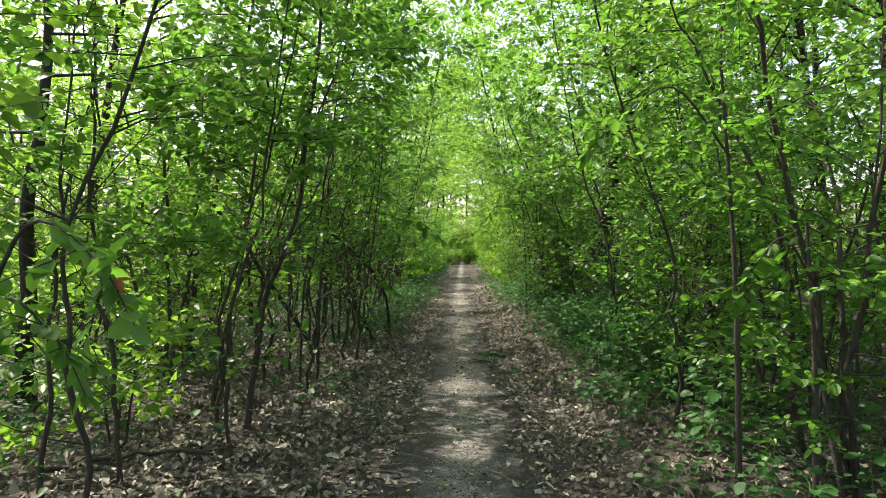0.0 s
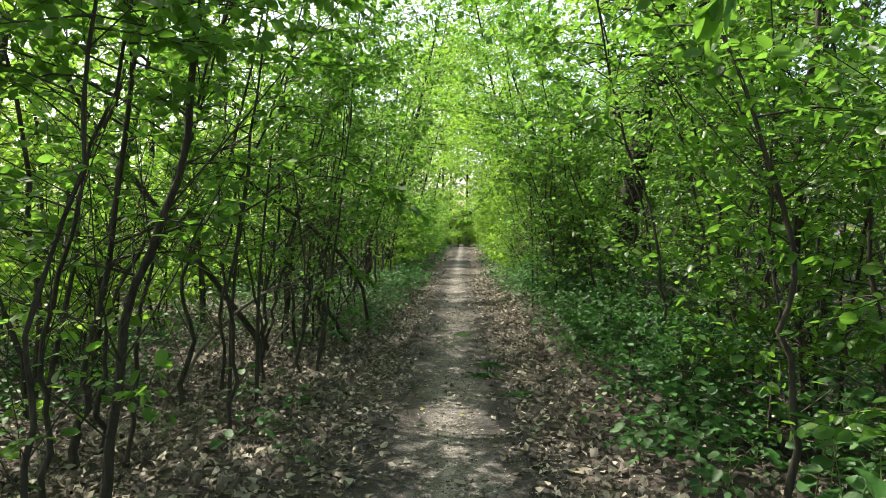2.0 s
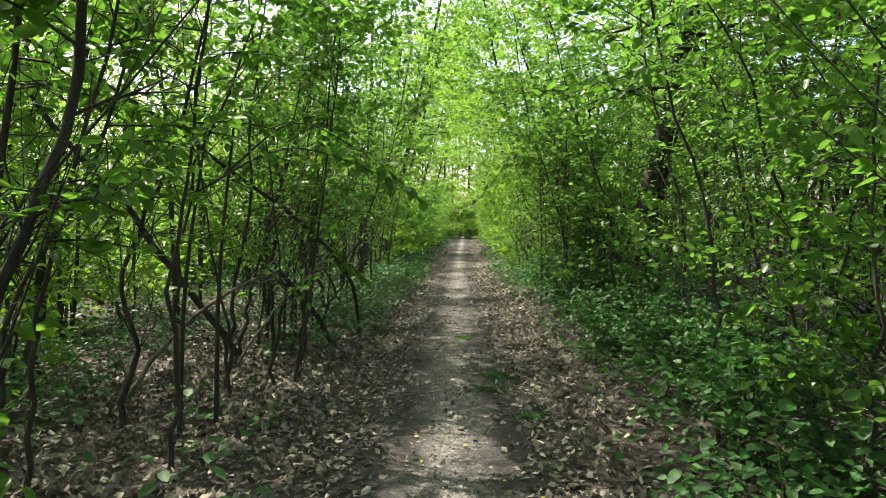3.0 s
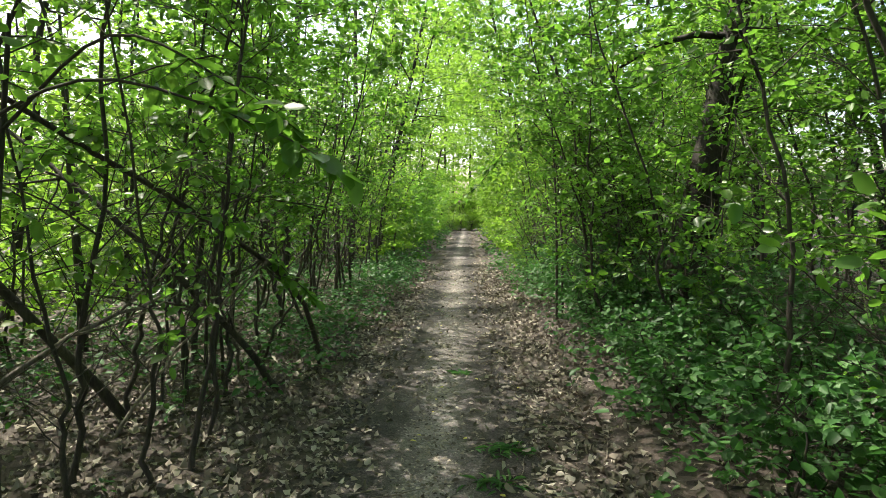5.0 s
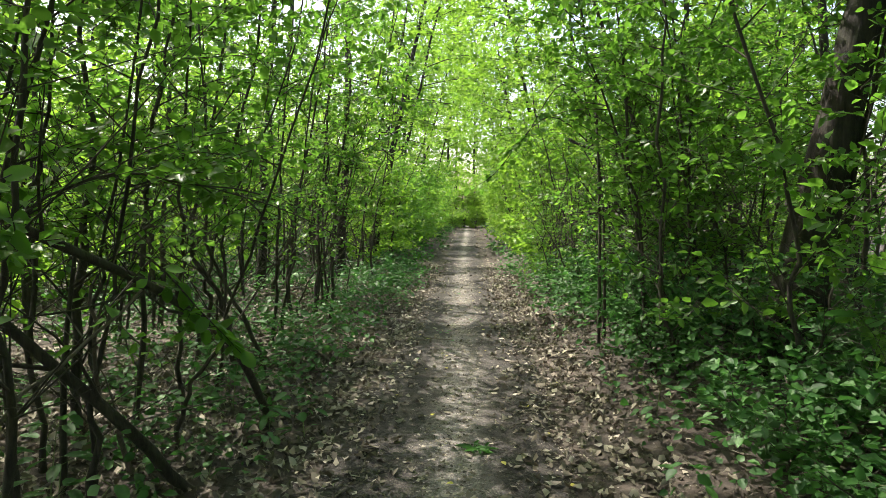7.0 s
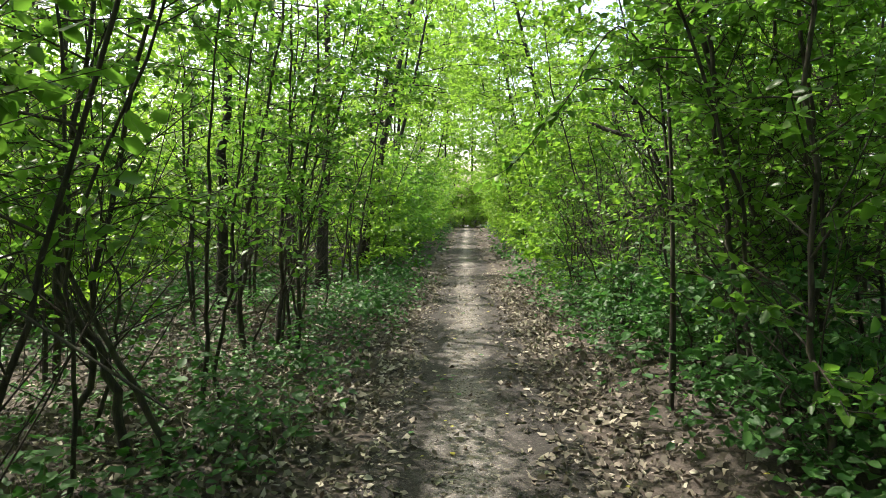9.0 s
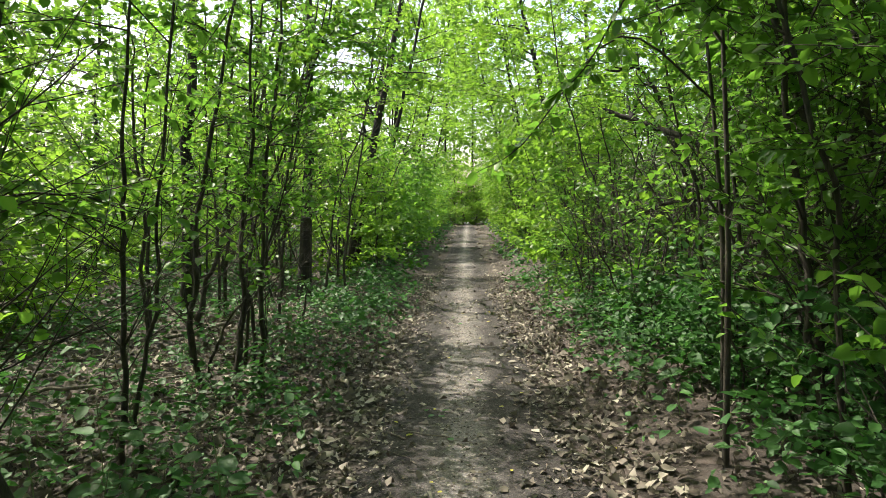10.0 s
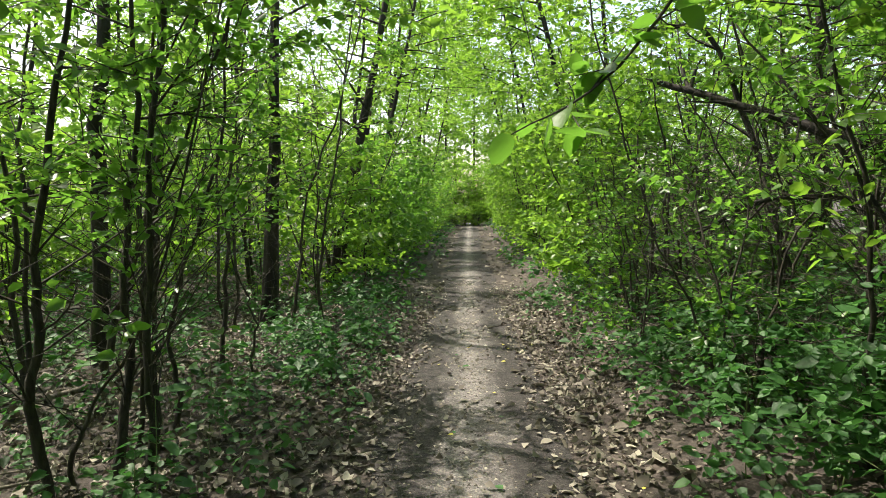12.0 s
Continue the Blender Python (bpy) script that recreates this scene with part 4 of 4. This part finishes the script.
# ---- dead wood ----
def dead_branch(ctrl, r, label, side_twigs=4, seed=0, mat=None):
    rng = np.random.default_rng(500 + seed)
    ctrl = np.array(ctrl, float)
    ctrl[:, 2] += float(lie(ctrl[0, 0], ctrl[0, 1])) - 0.05
    base = ctrl[0].copy()
    root = base_empty("dead_branch", *base, label, "dead branch")
    path = smooth_curve(ctrl - base, 14)
    path[1:-1] += rng.normal(0, 0.012, (12, 3))
    w = Wood()
    w.tube(path, np.linspace(r, r * 0.4, 14), 7)
    limb_ob = part("bough", w.mesh("bough", mat or BARK_DEAD), root)
    for _ in range(side_twigs):
        i = int(rng.integers(4, 13))
        d = unit(unit(path[i] - path[i - 1]) + rng.normal(0, 0.7, 3))
        tw = Wood()
        ln = rng.uniform(0.25, 0.8)
        tw.tube(smooth_curve([path[i], path[i] + d * ln * 0.5, path[i] + d * ln + rng.normal(0, 0.08, 3)], 6), np.linspace(r * 0.35, 0.002, 6), 4)
        part("twig", tw.mesh("twig", mat or BARK_DEAD), limb_ob)
    return root


dead_branch([(-0.95, 9.75, 0.03), (-1.25, 9.4, 0.65), (-1.95, 9.1, 1.5), (-3.1, 9.4, 2.3)], 0.032, "long grey dead pole leaning among young trees", 6, 1, BARK)
dead_branch([(-0.8, 10.7, 0.03), (-0.8, 9.95, 0.8), (-1.16, 8.65, 1.5), (-1.95, 7.6, 2.25), (-2.6, 6.9, 2.7)], 0.026, "thin dead pole leaning among young trees", 7, 2, BARK)
dead_branch([(-2.2, 7.3, 0.03), (-1.7, 7.75, 0.75), (-1.2, 8.2, 1.05)], 0.022, "broken pale dead stick propped among stems", 2, 15)
dead_branch([(-1.75, 8.9, 0.03), (-2.4, 8.3, 1.3), (-2.9, 7.6, 2.3), (-3.0, 6.9, 3.2)], 0.036, "curved grey dead limb leaning among stems", 6, 16, BARK)
dead_branch([(-1.9, 9.1, 0.6), (-1.2, 9.2, 1.52), (-0.5, 9.5, 1.5)], 0.009, "thin dead twig caught across the stems", 3, 17, BARK)
dead_branch([(-1.3, 9.9, 0.03), (-1.25, 9.5, 0.6), (-1.05, 9.1, 1.15)], 0.016, "pale dead branch propped against stems", 3, 3)
dead_branch([(-1.7, 8.6, 0.03), (-1.45, 8.9, 0.5), (-0.95, 9.3, 1.1)], 0.014, "pale dead branch propped against stems", 3, 4)
dead_branch([(5.6, 15.3, 0.05), (4.5, 16.1, 1.35), (3.3, 17.2, 2.1), (2.6, 17.8, 2.5)], 0.07, "fallen dead tree leaning through the shrubs", 9, 5, BARK_OLD)
dead_branch([(3.75, 17.0, 0.05), (3.55, 17.5, 1.6), (3.15, 17.7, 2.85), (2.6, 17.8, 2.97)], 0.04, "dead arching branch bent over the shrubs", 8, 6, BARK_OLD)
dead_branch([(4.3, 16.6, 0.05), (3.6, 16.1, 1.15), (2.9, 16.0, 1.25), (2.3, 15.95, 1.0)], 0.03, "dead branch sticking out of the shrubs", 7, 7, BARK_OLD)
dead_branch([(3.0, 16.4, 0.05), (2.6, 16.3, 0.7), (2.2, 16.2, 1.3)], 0.012, "pale dead branch standing in the shrubs", 5, 8)
dead_branch([(2.7, 15.6, 0.05), (2.35, 15.8, 0.6), (2.15, 15.9, 1.2)], 0.011, "pale dead branch standing in the shrubs", 5, 9)
dead_branch([(2.2, 7.4, 0.08), (2.9, 7.7, 0.14), (3.7, 7.8, 0.35)], 0.018, "fallen pale branch lying among herbs", 4, 10)
dead_branch([(3.4, 7.2, 0.08), (3.0, 6.9, 0.4), (2.5, 6.8, 0.55)], 0.012, "fallen thin branch lying among herbs", 5, 11)
dead_branch([(-2.6, 16.0, 0.06), (-2.0, 16.7, 0.12), (-1.4, 17.3, 0.08)], 0.025, "fallen pale branch lying on leaf litter", 3, 12)
dead_branch([(-3.2, 13.9, 0.06), (-2.4, 14.2, 0.1), (-1.7, 14.6, 0.08)], 0.02, "fallen branch lying on leaf litter", 4, 13)
dead_branch([(-2.6, 4.1, 0.06), (-2.0, 4.3, 0.12), (-1.4, 4.35, 0.08)], 0.022, "fallen dark branch lying on leaf litter", 3, 14, BARK)


# ---- small things on the path ----
def on_path(x, y):
    return float(lie(x, y)) + 0.018


def grass_tuft(x, y, wide, seed):
    rng = np.random.default_rng(seed)
    n = int(260 * wide)
    az = rng.uniform(0, 6.283, n)
    p = np.stack([rng.normal(0, wide * 0.35, n), rng.normal(0, wide * 0.2, n), rng.uniform(0.0, 0.02, n)], -1)
    w = np.stack([np.cos(az), np.sin(az), rng.uniform(0.05, 0.6, n)], -1)
    v, f = leaf_arrays(p, w, unit(np.array([0, 0, 1.0]) + rng.normal(0, 0.3, (n, 3))), rng.uniform(0.03, 0.12, n), 0.2, curl=0.35)
    ob = tagged(new("grass_tuft", mesh_of("grass_tuft", v, f, LEAF_HERB)), "torn tuft of green grass lying on the path", "grass tuft", "grass tufts on the path", "stuff")
    ob.matrix_world = pose(x, y, on_path(x, y) - 0.004)


grass_tuft(0.81, 8.5, 0.26, 1)
grass_tuft(0.68, 8.02, 0.2, 2)
grass_tuft(0.92, 7.3, 0.13, 3)
grass_tuft(0.56, 10.3, 0.1, 4)


def loose_leaf(mat, kind, label, group, x, y, size, seed):
    rng = np.random.default_rng(seed)
    az = rng.uniform(0, 6.283)
    v, f = leaf_arrays(np.zeros((1, 3)), np.array([[1.0, 0, 0.05]]), np.array([[0.1, 0.1, 1.0]]), np.array([size]), 0.66, 0.1, 0.1)
    v[:, 2] += 0.012 - v[:, 2].min()
    ob = tagged(new(kind, mesh_of(kind, v, f, mat)), label, "fallen leaf", group)
    ob.matrix_world = pose(x, y, on_path(x, y) - 0.006, 0, 0, math.degrees(az))


rl = np.random.default_rng(90)
for q in range(70):
    y = 3.0 + 17 * rl.uniform() ** 1.1
    x = centre(y) + rl.normal(0.15, 0.6)
    loose_leaf(LEAF_YELLOW, "fallen_leaf", "small yellow leaf fallen on the path", "yellow leaves on the path", x, y, rl.uniform(0.025, 0.05), 900 + q)
loose_leaf(LEAF_YELLOW, "fallen_leaf", "bright yellow leaf fallen on the path", "yellow leaves on the path", 0.175, 13.34, 0.06, 990)
for q in range(26):
    y = 3.5 + 14 * rl.uniform()
    x = centre(y) + rl.normal(0.2, 0.6)
    loose_leaf(LEAF_HERB, "fallen_leaf", "green leaf fallen on the path", "green leaves on the path", x, y, rl.uniform(0.04, 0.07), 1000 + q)


def fallen_twig(x, y, length, az, seed):
    rng = np.random.default_rng(seed)
    w = Wood()
    n = 7
    t = np.linspace(-0.5, 0.5, n)
    path = np.stack([t * length, np.cumsum(rng.normal(0, 0.012, n)), np.full(n, 0.006)], -1)
    r = rng.uniform(0.003, 0.007)
    w.tube(path, np.linspace(r, r * 0.5, n), 5)
    i = int(rng.integers(2, 5))
    w.tube(np.array([path[i], path[i] + np.array([length * 0.15, length * rng.uniform(-0.2, 0.2), 0.004])]), [r * 0.7, r * 0.3], 4)
    ob = tagged(new("fallen_twig", w.mesh("fallen_twig", BARK_DEAD)), "thin dry twig lying on the path", "twig", "twigs on the path")
    ob.matrix_world = pose(x, y, on_path(x, y), 0, 0, az)


fallen_twig(0.88, 7.15, 0.55, -20, 1)
fallen_twig(0.91, 10.85, 0.5, 60, 2)
fallen_twig(-0.12, 6.6, 0.5, 120, 3)
fallen_twig(0.2, 13.0, 0.25, -50, 4)
fallen_twig(0.83, 8.25, 0.35, 75, 5)
for q in range(60):
    y = 2.5 + 17 * rl.uniform()
    x = centre(y) + rl.choice([-1, 1]) * rl.uniform(0.25, 1.3)
    fallen_twig(x, y, rl.uniform(0.12, 0.55), rl.uniform(0, 360), 40 + q)


def dry_stick(x, y, length, az, seed):
    rng = np.random.default_rng(seed)
    w = Wood()
    n = 9
    t = np.linspace(-0.5, 0.5, n)
    path = np.stack([t * length, np.cumsum(rng.normal(0, 0.02, n)), 0.02 + np.abs(np.cumsum(rng.normal(0, 0.012, n)))], -1)
    r = rng.uniform(0.005, 0.012)
    w.tube(path, np.linspace(r, r * 0.4, n), 6)
    root = tagged(new("dry_branch", w.mesh("dry_branch", BARK_DEAD)), "dry grey branch lying on leaf litter", "dead branch", "dry branches on the forest floor")
    root.matrix_world = pose(x, y, float(lie(x, y)) - 0.01, 0, 0, az)
    for q in range(3):
        i = int(rng.integers(2, 8))
        tw = Wood()
        d = np.array([rng.uniform(0.3, 1), rng.uniform(-1, 1), rng.uniform(0, 0.5)]) * length * 0.2
        tw.tube(np.array([path[i], path[i] + d * 0.5 + rng.normal(0, 0.01, 3), path[i] + d]), [r * 0.5, r * 0.4, r * 0.2], 4)
        part("twig", tw.mesh("twig", BARK_DEAD), root)


rd = np.random.default_rng(808)
for q in range(46):
    left = rd.uniform() < 0.7
    y = rd.uniform(11, 19) if left and q % 2 else rd.uniform(3, 18)
    x = centre(y) - rd.uniform(1.4, 4.5) if left else centre(y) + rd.uniform(1.3, 4.0)
    dry_stick(x, y, rd.uniform(0.5, 1.5), rd.uniform(0, 180), 600 + q)


def crumbs(name, n, size, mat, label, spread, seed, flat):
    """Bits of soil, stone and broken leaf strewn on the path."""
    rng = np.random.default_rng(seed)
    y = 1.0 + 22 * rng.uniform(0, 1, n) ** 1.3
    x = centre(y) + np.clip(rng.normal(0, spread, n), -1.25, 1.25)
    s = size * rng.uniform(0.35, 1.0, n) ** 1.5
    corner = np.array([[1, 0, 0], [-0.5, 0.87, 0], [-0.5, -0.87, 0], [0, 0, 1.0]])
    az = rng.uniform(0, 6.283, n)
    c, d = np.cos(az)[:, None], np.sin(az)[:, None]
    k = corner[None] * rng.uniform(0.6, 1.3, (n, 4, 1))
    v = np.stack([k[..., 0] * c - k[..., 1] * d, k[..., 0] * d + k[..., 1] * c, k[..., 2] * flat], -1) * s[:, None, None]
    v += np.stack([x, y, lie(x, y) + 0.010], -1)[:, None]
    b = np.arange(n)[:, None] * 4
    f = np.concatenate([b + np.array([[0, 1, 3]]), b + np.array([[1, 2, 3]]), b + np.array([[2, 0, 3]])])
    tagged(new(name, mesh_of(name, v.reshape(-1, 3), [f], mat)), label, "path debris", kind="stuff")


LEAF_BIT = plain("dry_leaf_bit", (0.36, 0.32, 0.27))
crumbs("path_debris", 8000, 0.014, LEAF_BIT, "pale bits of dry leaf on the path", 0.62, 64, 0.25)
crumbs("path_debris", 12000, 0.024, LEAF_DEAD, "broken bits of dry leaf on the path", 0.6, 61, 0.45)
crumbs("path_debris", 6000, 0.008, PEBBLE, "small grey pebbles on the path", 0.55, 62, 0.8)
crumbs("path_debris", 10000, 0.018, BARK, "dark crumbs of soil and bark on the path", 0.6, 63, 0.6)
